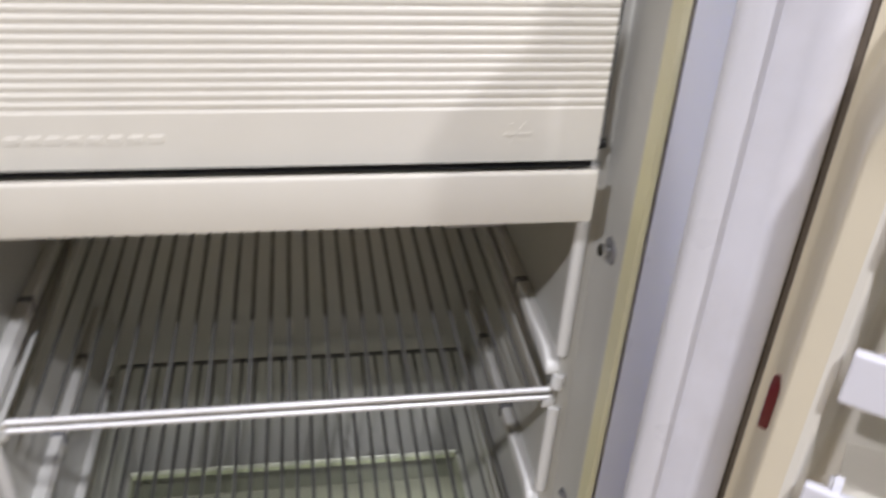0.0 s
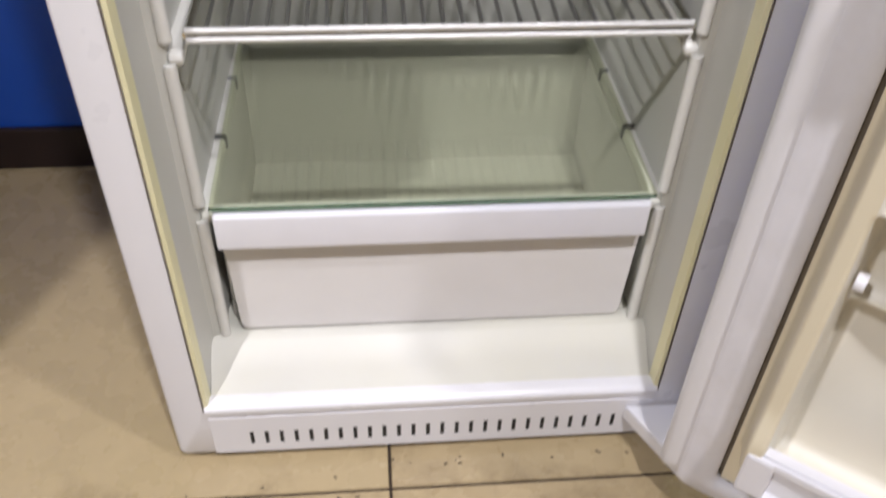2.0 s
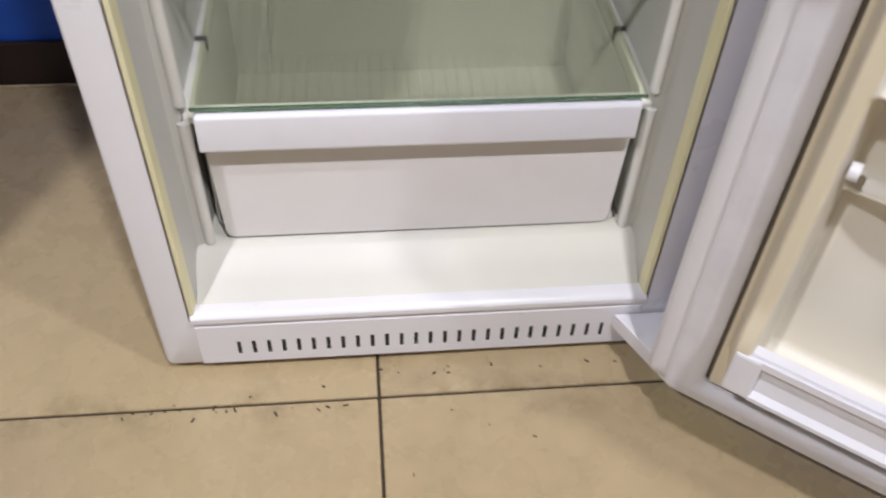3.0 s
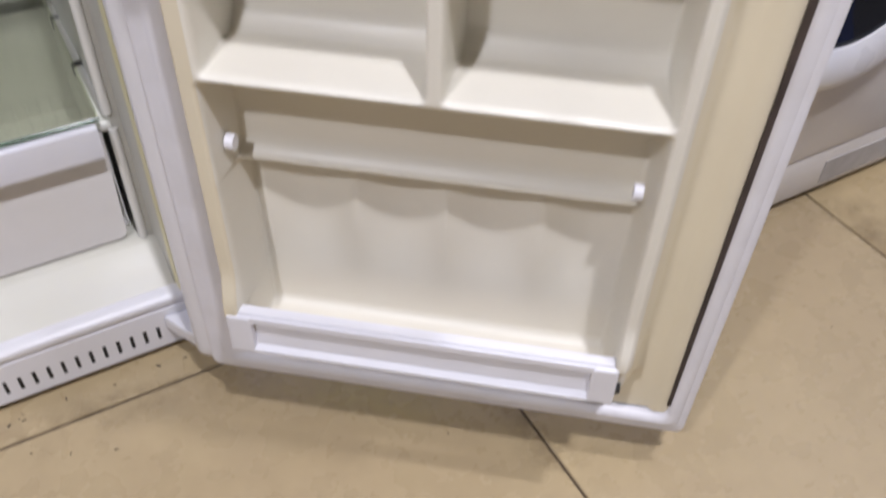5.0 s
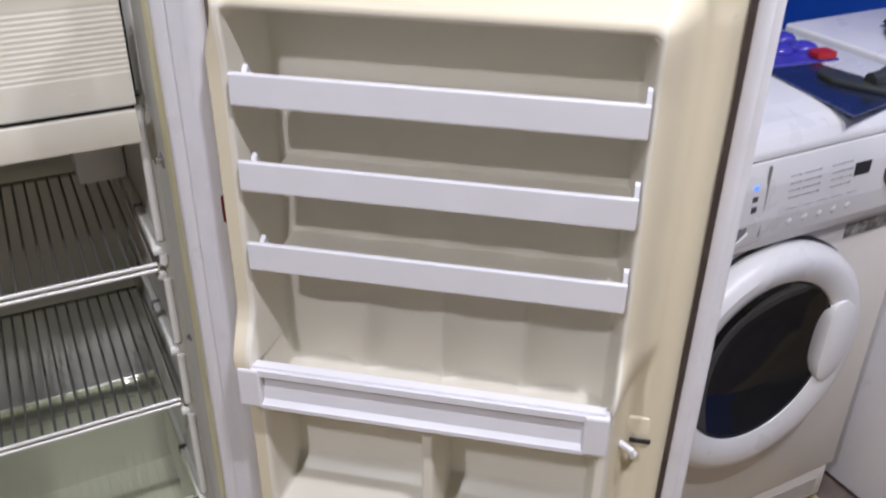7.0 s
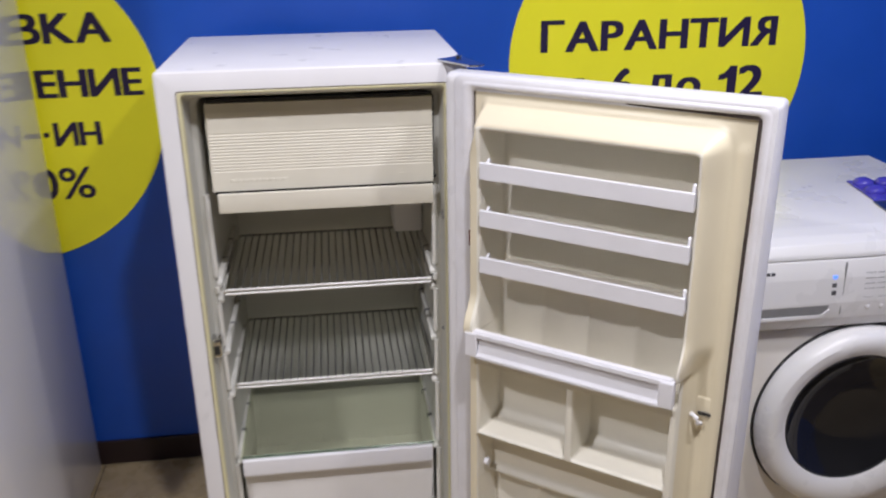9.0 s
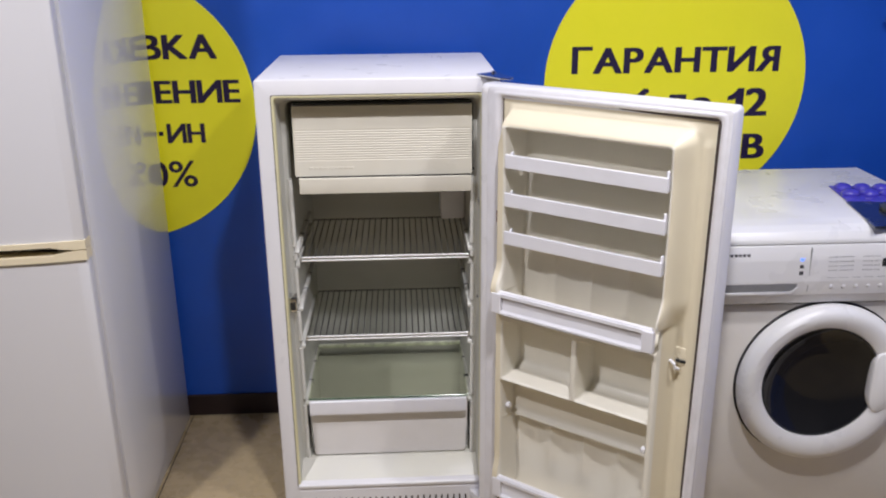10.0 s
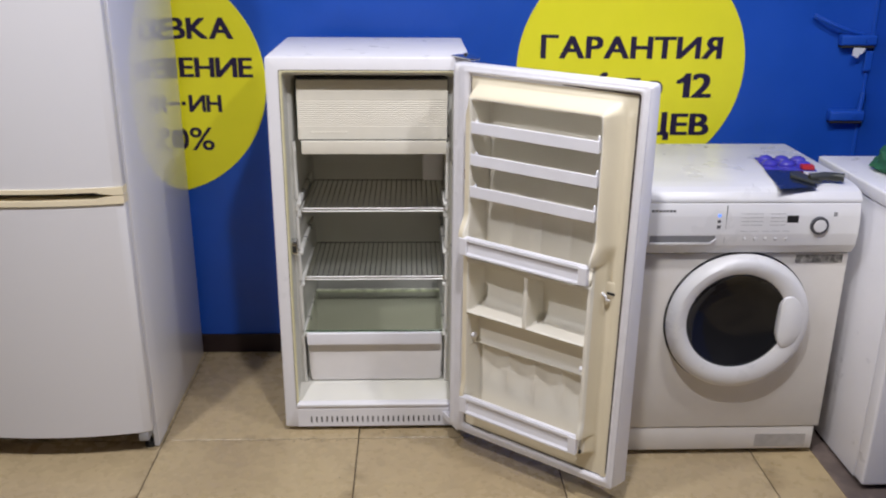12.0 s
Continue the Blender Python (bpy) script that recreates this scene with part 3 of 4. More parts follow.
glass = thing("glass_shelf", "clear greenish glass shelf lying over the drawer", "shelf", pose(0, 0, 0))
pane = part("pane", box(0.0715, 0.4975, 0.052, 0.375, 0.3235, 0.3275, 0.0008, 1), SHELFGLASS, glass)
part("rear_edge", box(0.0715, 0.4975, 0.3752, 0.3785, 0.3190, 0.3325, 0.001, 1), EDGEGLINT, glass, "pale strip painting the glint of the rear edge")
part("front_edge", box(0.0715, 0.4975, 0.0495, 0.0518, 0.3232, 0.3278, 0.0008, 1), GLASSEDGE, glass, "dark green polished edge")

drawer = thing("crisper_drawer", "white plastic vegetable drawer at the bottom of the refrigerator", "drawer")
bm = box(0.0700, 0.4980, 0.0875, 0.3600, 0.1452, 0.1490, 0.001, 1)
box(0.0700, 0.0720, 0.0850, 0.3575, 0.1492, 0.3010, bm=bm)
box(0.4960, 0.4980, 0.0850, 0.3575, 0.1492, 0.3010, bm=bm)
box(0.0700, 0.4980, 0.3577, 0.3600, 0.1492, 0.3010, bm=bm)
part("bin", bm, DRAWERWHITE, drawer, "white open bin")
bm = prism([(0.0740, 0.301), (0.4965, 0.301), (0.4908, 0.156), (0.4885, 0.1495), (0.4825, 0.1470), (0.0875, 0.1470), (0.0815, 0.1495), (0.0792, 0.156)], "y", 0.0645, 0.0685, bevel=0.001)
part("front_panel", bm, DRAWERWHITE, drawer, "plain white front panel")
part("bin_floor", box(0.094, 0.474, 0.0687, 0.0873, 0.1452, 0.1480), DRAWERWHITE, drawer)
part("front_rail", prism([(0.046, 0.2785), (0.0445, 0.2815), (0.045, 0.3175), (0.048, 0.3205), (0.0640, 0.3215), (0.0640, 0.2785)], "x", 0.0745, 0.4920, bevel=0.0012), WHITEPLASTIC, drawer, "white handle rail across the top", smooth=True)

# catch, lamp switch and screw in the opening
catch = thing("door_catch", "chromed striker block screwed to the opening of the refrigerator", "catch", pose(0.0460, 0.026, 0.610))
part("block", prism([(-0.012, 0.022), (0.006, 0.030), (0.020, 0.016), (0.020, -0.016), (-0.012, -0.016)], "x", -0.001, 0.017, bevel=0.0025), STEEL, catch, smooth=True)
part("mouth", box(0.002, 0.0145, -0.0128, -0.0118, -0.011, 0.010), BLACK, catch, "dark opening")
part("switch_plate", lathe([(0, -0.001), (0.010, -0.001), (0.011, 0.001), (0.011, 0.003)], 20), GREYRING, fridge, smooth=True, m=pose(0.5218, 0.036, 0.868, 0, 0, -90))
part("switch_pin", rod([(0.5215, 0.036, 0.868), (0.5135, 0.035, 0.8695)], 0.0046, 12), CHROME, fridge, "chromed lamp switch pin", smooth=True)
part("liner_screw", rod([(0.5225, 0.040, 0.614), (0.5200, 0.040, 0.611)], 0.0052, 12), GREYRING, fridge, smooth=True)

# hinges
part("top_hinge", prism([(0.512, 0.010), (0.560, 0.045), (0.588, -0.060), (0.575, -0.075), (0.560, -0.070)], "z", TOP + 0.001, TOP + 0.005, bevel=0.001), STEEL, fridge, "polished steel hinge plate")
part("hinge_screw", rod([(0.553, 0.020, TOP + 0.004), (0.553, 0.020, TOP + 0.009)], 0.006, 10), STEEL, fridge)
part("bottom_hinge", prism([(0.497, -0.003), (0.566, -0.003), (0.562, -0.086), (0.540, -0.088)], "z", 0.0635, 0.0675, bevel=0.001), ENAMEL, fridge, "white triangular hinge bracket")
part("bottom_hinge_flange", prism([(0.497, -0.003), (0.540, -0.088), (0.5435, -0.088), (0.501, -0.003)], "z", 0.048, 0.0634), ENAMEL, fridge)

# ---- the open door; x along the door from the hinge, -y towards the shelves of the door ----
DOOR = pose(0.56, -0.02, 0, 0, 0, -38.5)
def drawn_in(pts, n, inset):
    """Loop points at depth n whose free side is drawn in, most at the foot: the old door stands a little out of true."""
    return [(px - (inset * (1.0 - 0.85 * (pz - 0.062) / 1.11) if px > 0.4 else 0.0), -n, pz) for px, pz in pts]


def door_ring(k, n, r=0.010, inset=0.0):
    return drawn_in(round_rect(-0.002 + k, 0.573 - k, 0.062 + k, 1.172 - k, r, 4), n, inset)


bm = rings_mesh([door_ring(0.012, 0.022), door_ring(0.003, 0.025), door_ring(0.0, 0.032, 0.010, 0.006), door_ring(0.0, 0.062, 0.010, 0.013), door_ring(0.0025, 0.070, 0.010, 0.015), door_ring(0.009, 0.0745, 0.008, 0.014),
                 door_ring(0.028, 0.0745, 0.006), door_ring(0.030, 0.034, 0.006)])
bm.faces.new([v for v in bm.verts][:20])
door = part("door", bm, ENAMEL, fridge, "white enamelled refrigerator door swung wide open", smooth=True, m=DOOR)

# gasket: ribbed frame
bm = bmesh.new()
G = [(0.022, 0.0740), (0.0225, 0.0790), (0.0265, 0.0812), (0.0325, 0.0805), (0.0360, 0.0828), (0.0420, 0.0835), (0.0460, 0.0818), (0.0490, 0.0795), (0.0505, 0.0765), (0.0502, 0.0700)]
loops = []
for off, n in G:
    k = off - 0.022
    loops.append(drawn_in(round_rect(0.022 + k * 1.28, 0.571 - k * 0.78, 0.064 + k * 0.95, 1.170 - k * 0.72, 0.010, 3), n, 0.014))
rings_mesh(loops, cap=False, bm=bm)
part("gasket", bm, GASKET, door, "white ribbed magnetic gasket", smooth=True)

seam = []
for k in (0.0275, 0.0370):
    seam.append(drawn_in(round_rect(0.022 + k * 1.28, 0.571 - k * 0.78, 0.064 + k * 0.95, 1.170 - k * 0.72, 0.008, 3), 0.0712, 0.014))
part("gasket_seam", rings_mesh(seam, cap=False), SEAM, door, "dark seam between gasket and lining")
# dark brown lip in the gap between lining and gasket, widest at the free top corner
lip = []
for k in range(17):
    pz = 1.1480 - 1.040 * k / 16
    px = 0.5500 - 0.014 * (1.0 - 0.85 * (pz - 0.062) / 1.11)
    w = 0.0064 - 0.0018 * k / 16 + 0.0004 * math.sin(k * 2.3)
    lip.append([(px, -0.070, pz), (px, -0.0786, pz), (px - w, -0.0784, pz), (px - w, -0.070, pz)])
part("gasket_gap", rings_mesh(lip), GAPBROWN, door, "dark brown strip in the gap beside the lining")
lip = []
for k in range(13):
    px = 0.5440 - 0.400 * k / 12
    w = 0.0062 - 0.0048 * k / 12 + 0.0003 * math.sin(k * 1.9)
    n = 0.0780 - 0.0065 * k / 12
    lip.append([(px, -0.070, 1.1500), (px, -n, 1.1500), (px, 0.0002 - n, 1.1500 - w), (px, -0.070, 1.1500 - w)])
part("gasket_gap", rings_mesh(lip), GAPBROWN, door, "dark brown strip in the gap over the lining")

# vacuum-formed inner liner, a sheet of depth over (u, z)
UL, UR, ZB, ZT = 0.0625, 0.5435, 0.094, 1.1450


def depth_of(u, z):
    flare = 0.026 * smooth(0.785, 0.722, z) * smooth(0.7125, 0.7145, z) + 0.010 * smooth(0.27, 0.222, z) * smooth(0.2125, 0.2145, z)
    flare *= smooth(0.490, 0.477, u)
    front = 0.121 + flare + 0.005 * smooth(1.03, 1.085, z) - 0.012 * smooth(0.2145, 0.2125, z)
    side = 0.0062 * (1 - smooth(0.10, 0.13, u))
    mask = smooth(0.066 + 0.006 * smooth(1.04, 1.09, z), 0.078 + 0.012 * smooth(1.04, 1.09, z), u) * smooth(0.496 + 0.022 * smooth(0.70, 0.77, z), 0.470 + 0.005 * smooth(0.70, 0.77, z), u) * smooth(1.136, 1.093, z) * smooth(0.150, 0.163, z)
    n = 0.0725 + (front - 0.0725) * mask - 0.003 * side
    # the flange's shallow step along the free edge
    n += 0.005 * smooth(0.537, 0.531, u) * smooth(0.512, 0.520, u) * smooth(1.11, 1.09, z)

    def pocket(u0, u1, z0, z1, back, e=0.007):
        return smooth(u0, u0 + e, u) * smooth(u1, u1 - e, u) * smooth(z0, z0 + e * 1.3, z) * smooth(z1, z1 - e, z), back

    scallop = abs(math.sin(math.pi * (u - 0.108) / 0.0885))
    bottle = 0.056 - 0.012 * scallop
    up_back = 0.046 if z > 0.87 else 0.046 + (bottle - 0.046) * smooth(0.87, 0.80, z)
    low_back = 0.066 if z > 0.376 else bottle + (0.050 - bottle) * smooth(0.30, 0.20, z)
    if z > 0.376:
        low_back += 0.011 * smooth(0.393, 0.379, z)
    for m, back in (pocket(0.096, 0.474, 0.652, 1.092, up_back, 0.012), pocket(0.094, 0.2755, 0.4885, 0.638, 0.046 + 0.02 * smooth(0.516, 0.490, z)),
                    pocket(0.2865, 0.463, 0.4885, 0.638, 0.046 + 0.02 * smooth(0.516, 0.490, z)), pocket(0.090, 0.463, 0.153, 0.4865, low_back, 0.009)):
        n += (back - n) * m
    return n


def lines(a, b, step, marks):
    vals = {round(a + (b - a) * k / round((b - a) / step), 5) for k in range(round((b - a) / step) + 1)}
    for m in marks:
        vals |= {round(m + d, 5) for d in (-0.0075, -0.005, -0.003, -0.0015, 0, 0.0015, 0.003, 0.005, 0.0075) if a < m + d < b}
    out = []
    for v in sorted(vals):
        if not out or v - out[-1] > 0.0009:
            out.append(v)
    return out


us = lines(UL, UR, 0.006, [0.070, 0.076, 0.096, 0.104, 0.272, 0.290, 0.459, 0.470])
zs = lines(ZB, ZT, 0.007, [0.156, 0.182, 0.2135, 0.7135, 0.377, 0.482, 0.494, 0.634, 0.659, 0.697, 1.083])
verts = [(u, -depth_of(u, z), z) for z in zs for u in us]
nu = len(us)
faces = [(j * nu + i, j * nu + i + 1, (j + 1) * nu + i + 1, (j + 1) * nu + i) for j in range(len(zs) - 1) for i in range(nu - 1)]
me = bpy.data.meshes.new("door_liner")
me.from_pydata(verts, [], faces)
me.materials.append(DOORLINER)
me.materials.append(FLANGE)
for f in me.polygons:
    f.material_index = int(f.center.x > 0.480 or f.center.z > 1.096 or f.center.x < 0.090 or f.center.z < 0.152)
me.shade_smooth()
liner = new("door_liner", me)
liner.parent = door
tagged(liner, "yellowed ivory moulded plastic door lining")

# the three narrow racks
for z1 in (1.035, 0.949, 0.861):
    z0 = z1 - 0.031
    bm = bmesh.new()
    box(0.1005, 0.4715, -0.1305, -0.1245, z0, z1, 0.0016, 2, bm)
    for ux in (0.1135, 0.4665):
        rise = 0.013 if ux > 0.3 else 0.006
        prism([(-0.1245, z0 + 0.002), (-0.1275, z1 + 0.001), (-0.1255, z1 + rise - 0.002), (-0.121, z1 + rise), (-0.110, z0 + 0.014), (-0.088, z0 + 0.008), (-0.088, z0 + 0.002)], "x", ux, ux + 0.0045, bm)
    rack = part("bottle_rack", bm, WHITEPLASTIC, door, "narrow white plastic rack across the door")
    part("rack_floor", box(0.1182, 0.4663, -0.1243, -0.0475, z0 + 0.001, z0 + 0.0035), DOORLINER, rack, "ivory floor of the rack")


def deep_rail(name, u0, u1, z0, z1, n, label):
    """A white rail with a recessed panel between two end blocks."""
    bm = bmesh.new()
    box(u0, u0 + 0.026, -n, -n + 0.016, z0, z1, 0.003, 2, bm)
    box(u1 - 0.026, u1, -n, -n + 0.016, z0, z1, 0.003, 2, bm)
    prism([(-n + 0.001, z1), (-n + 0.001, z1 - 0.008), (-n + 0.010, z1 - 0.012), (-n + 0.006, z0 + 0.010), (-n + 0.0005, z0 + 0.005), (-n + 0.0005, z0), (-n + 0.016, z0), (-n + 0.016, z1)], "x", u0 + 0.024, u1 - 0.024, bm)
    prism([(-n + 0.004, z1 + 0.0005), (-n + 0.0155, z1 + 0.0005), (-n + 0.0155, z1 + 0.003), (-n + 0.005, z1 + 0.003)], "x", u0 + 0.005, u1 - 0.005, bm)
    return part(name, bm, WHITEPLASTIC, door, label)


deep_rail("bottle_bin", 0.080, 0.472, 0.6665, 0.7165, 0.149, "deep white plastic bin rail with a recessed panel")
deep_rail("bottom_bin", 0.078, 0.466, 0.166, 0.219, 0.133, "deep white plastic bottom bin rail")
for ux in (0.1005, 0.4490):
    part("peg", rod([(ux - 0.004, -0.094, 0.408), (ux + 0.004, -0.094, 0.408)], 0.0075, 12), WHITEPLASTIC, door, "small white rail peg", smooth=True)

# latch on the free edge
latch = part("latch_pad", box(0.490, 0.5330, -0.0755, -0.066, 0.622, 0.664, 0.003, 3), FLANGE, door, "raised pad of the latch", smooth=True)
part("latch_slot", box(0.497, 0.5195, -0.0792, -0.0772, 0.631, 0.638, 0.001, 1), BLACK, latch, "black latch slot")
part("latch_hole", box(0.4835, 0.4905, -0.0790, -0.0745, 0.6235, 0.6300, 0.001, 1), BLACK, latch, "dark hole beside the hook")
part("latch_hook", rod([(0.481, -0.078, 0.632), (0.490, -0.087, 0.634), (0.500, -0.090, 0.630), (0.501, -0.088, 0.620), (0.505, -0.079, 0.616)], 0.0036, 8), WHITEPLASTIC, latch, "pale worn hook", smooth=True)
part("switch_tab", box(0.0690, 0.0750, -0.1120, -0.098, 0.870, 0.900, 0.002, 2), DARKRED, door, "small dark red plastic tab", smooth=True)
part("drain_hole", box(0.4665, 0.4730, -0.1180, -0.1080, 0.166, 0.174, 0.001, 1), BLACK, door, "small dark hole beside the bottom bin")
part("crack", rod([(0.531, -0.0752, 1.098), (0.527, -0.0752, 1.090), (0.5255, -0.0752, 1.080)], 0.0009, 5), VOID, door, "short dark crack in the lining")
part("outer_handle", box(0.53, 0.555, -0.022, 0.003, 0.55, 0.72, 0.006, 2), CREAM, door, "handle on the outside of the door", smooth=True)

# ---- the tall fridge-freezer at the side ----
tall = thing("fridge_freezer", "tall white glossy two-door fridge-freezer with closed doors", "refrigerator", pose(-0.377, -0.085, 0, 0, 0, 0.1))
TALL_H, TALL_W, TALL_D = 1.86, 0.60, 0.625
part("body", prism([(0.0, 0.086), (0.10, 0.086), (0.10, 0.004), (TALL_D, 0.004), (TALL_D, TALL_H), (0.0, TALL_H)], "x", -TALL_W, 0.0, bevel=0.003), TALLSIDE, tall, "mirror-glossy white steel cabinet", smooth=True)
for sx in (-TALL_W, -0.014):
    part("side_skirt", prism([(0.002, 0.004), (0.0998, 0.004), (0.0998, 0.0858), (0.002, 0.0858)], "x", sx, sx + 0.014), TALLSIDE, tall, "white skirt of the side panel")


def bowed_door(name, z0, z1, label):
    out = []
    for k in range(25):
        t = k / 24
        out.append((-TALL_W + 0.002 + (TALL_W - 0.007) * t, -0.036 - 0.032 * (1 - (2 * t - 1) ** 2)))
    outline = [(-TALL_W + 0.002, -0.004)] + out + [(-0.005, -0.004)]
    return part(name, prism(outline, "z", z0, z1, bevel=0.003), GLOSSY, tall, label, smooth=True)


upper = bowed_door("upper_door", 0.8420, TALL_H - 0.01, "white gently bowed upper door")
lower = bowed_door("lower_door", 0.0780, 0.7960, "white gently bowed lower door")


def grip(z0, z1, parent, recess_up):
    out, inn = [], []
    for k in range(25):
        t = k / 24
        x = -TALL_W + 0.002 + (TALL_W - 0.006) * t
        y = -0.0375 - 0.032 * (1 - (2 * t - 1) ** 2)
        dip = 0.009 * smooth(0.10, 0.15, t) * (1 - smooth(0.88, 0.94, t))
        out.append((x, y, dip))
    bm = bmesh.new()
    a = [bm.verts.new((x, y - 0.004, z1 - (0 if recess_up else d))) for x, y, d in out]
    b = [bm.verts.new((x, y - 0.004, z0 + (d if recess_up else 0))) for x, y, d in out]
    c = [bm.verts.new((x, -0.006, z0 + (d if recess_up else 0))) for x, y, d in out]
    e = [bm.verts.new((x, -0.006, z1 - (0 if recess_up else d))) for x, y, d in out]
    for p, q in ((a, b), (b, c), (c, e), (e, a)):
        for k in range(24):
            bm.faces.new((p[k], p[k + 1], q[k + 1], q[k]))
    bm.faces.new((a[0], b[0], c[0], e[0]))
    bm.faces.new((a[-1], b[-1], c[-1], e[-1]))
    part("grip_strip", bm, CREAM, parent, "cream plastic grip strip", smooth=True)


grip(0.8215, 0.8425, upper, True)
grip(0.7960, 0.8190, lower, False)
part("gap_seal", box(-TALL_W + 0.01, -0.012, -0.030, 0, 0.818, 0.823), VOID, tall)
part("kick_plate", box(-TALL_W + 0.016, -0.016, 0.10, 0.105, 0.004, 0.085), VOID, tall, "recessed dark kick plate")
part("hinge_foot", box(-0.046, -0.016, -0.040, 0.02, 0.046, 0.0770, 0.004), GREYPRINT, tall, "small metal foot hinge", smooth=True)
part("foot", lathe([(0, 0), (0.017, 0), (0.017, 0.010), (0.007, 0.012), (0.007, 0.03), (0, 0.03)], 20), BLACK, tall, m=pose(-0.03, 0.015, 0.0, 90))

# ---- washing machine ----
WX0, WX1, WF, WB = 1.040, 1.635, -0.165, 0.358
washer = thing("washing_machine", "white front-loading washing machine with a closed dark round door", "washing machine")
part("body", box(WX0, WX1, WF, WB - 0.01, 0.098, 0.657, 0.004), WASHERLOW, washer, "off-white painted cabinet", smooth=True)
part("plinth", box(WX0 + 0.003, WX1 - 0.012, WF + 0.003, WB - 0.02, 0.018, 0.0965, 0.003), WASHERLOW, washer, "off-white plinth panel", smooth=True)
for fx in (WX0 + 0.05, WX1 - 0.05):
    for fy in (WF + 0.05, WB - 0.06):
        part("foot", lathe([(0, 0), (0.02, 0), (0.02, 0.012), (0.008, 0.013), (0.008, 0.025), (0, 0.025)], 20), BLACK, washer, m=pose(fx, fy, 0.0, 90))
part("top_panel", prism([(WF - 0.020, 0.8125), (WF - 0.018, 0.822), (WF - 0.006, 0.838), (WF + 0.020, 0.8465), (WF + 0.06, 0.850), (WB, 0.850), (WB, 0.8125)], "x", WX0 - 0.002, WX1 + 0.002, bevel=0.002), WASHERWHITE, washer, "smooth white worktop", smooth=True)
panel = part("control_panel", prism([(WF - 0.020, 0.8105), (WF - 0.027, 0.775), (WF - 0.030, 0.725), (WF - 0.026, 0.690), (WF - 0.012, 0.667), (WF + 0.002, 0.6585), (WF + 0.10, 0.6585), (WF + 0.10, 0.8105)], "x", WX0, WX1, bevel=0.002), WASHERWHITE, washer, "white control panel", smooth=True)


def panel_y(z):
    """The front of the control panel at a height."""
    knots = [(0.690, -0.026), (0.725, -0.030), (0.775, -0.027), (0.8105, -0.020)]
    for (za, ya), (zb, yb) in zip(knots, knots[1:]):
        if z <= zb:
            break
    return WF + ya + (yb - ya) * (z - za) / (zb - za)


def flat_print(name, x0, x1, z0, z1, mat, label="", parent=None, deep=0.0008):
    y = panel_y((z0 + z1) / 2)
    return part(name, box(x0, x1, y - deep, y + 0.004, z0, z1), mat, parent or panel, label)


flat_print("display", 1.431, 1.463, 0.757, 0.777, BLACK, "small black display")
flat_print("seam_line", 1.262, 1.2632, 0.700, 0.806, GREYPRINT)
bm = lathe([(0.0255, 0.002), (0.0255, -0.006), (0.0245, -0.009), (0.0185, -0.010), (0.0178, -0.004)], 40)
knob = part("dial_ring", bm, DARKPRINT, panel, "dark grey ring round the dial", smooth=True, m=pose(1.522, panel_y(0.749) + 0.002, 0.749))
part("dial", lathe([(0.0182, 0.0), (0.0182, -0.009), (0.0165, -0.011), (0, -0.0115)], 32), WASHERWHITE, knob, "white programme dial", smooth=True)
for k in range(4):
    for x0, x1 in ((1.305, 1.322), (1.330, 1.360), (1.385, 1.405), (1.412, 1.422)):
        z = 0.782 - k * 0.0105
        flat_print("legend_line", x0, x1, z - 0.0007, z + 0.0007, LIGHTPRINT)
        flat_print("legend_dot", x1 + 0.001, x1 + 0.003, z - 0.0013, z + 0.0013, GREYPRINT)
bm = bmesh.new()
for k in range(5):
    x = 1.305 + k * 0.0295
    box(x, x + 0.020, panel_y(0.733) - 0.0006, panel_y(0.733) + 0.003, 0.7325, 0.7337, bm=bm)
part("button_legend", bm, LIGHTPRINT, panel)
for k in range(5):
    part("push_button", lathe([(0.0055, 0.0), (0.0055, -0.0015), (0.0045, -0.0022), (0, -0.0024)], 16), WASHERWHITE, panel, smooth=True, m=pose(1.318 + k * 0.0290, panel_y(0.711) + 0.001, 0.711))
flat_print("status_icon", 1.2385, 1.2475, 0.757, 0.765, DARKPRINT)
flat_print("status_led", 1.2390, 1.2475, 0.774, 0.7805, LED, "small glowing blue light")
flat_print("status_icon", 1.2385, 1.2475, 0.741, 0.750, DARKPRINT)
bm = bmesh.new()
for k in range(7):
    x = 1.0560 + k * 0.0098
    box(x, x + 0.0072, panel_y(0.790) - 0.0007, panel_y(0.790) + 0.003, 0.7865, 0.7930, bm=bm)
part("badge", bm, DARKPRINT, panel, "dark badge drawn as plain bars")
# No hollow here: the recess's shade is the plate's dark colour.
handle = part("drawer_scoop", prism([(1.055, 0.7215), (1.2375, 0.7215), (1.2345, 0.711), (1.222, 0.7015), (1.055, 0.7015)], "y", panel_y(0.71) - 0.0012, panel_y(0.71) + 0.004), GREYRING, panel, "flat dark plate for the shaded grip recess of the soap drawer")
part("drawer_lip", prism([(1.055, 0.7010), (1.223, 0.7010), (1.2365, 0.7115), (1.2395, 0.7105), (1.226, 0.6945), (1.055, 0.6945)], "y", panel_y(0.70) - 0.005, panel_y(0.70) + 0.004, bevel=0.001), WASHERWHITE, panel, "white lip of the soap drawer")
flat_print("energy_mark", 1.560, 1.570, 0.772, 0.786, GREYPRINT)

# round door with its glass bowl
DC = pose(1.334, WF, 0.455)


def offset_rings(profile, sides=96):
    """Round loops of (radius, depth, shift along x, shift along z) skinned into a ring."""
    return [[(cx + r * math.cos(k * 2 * math.pi / sides), y, cz + r * math.sin(k * 2 * math.pi / sides)) for k in range(sides)] for r, y, cx, cz in profile]


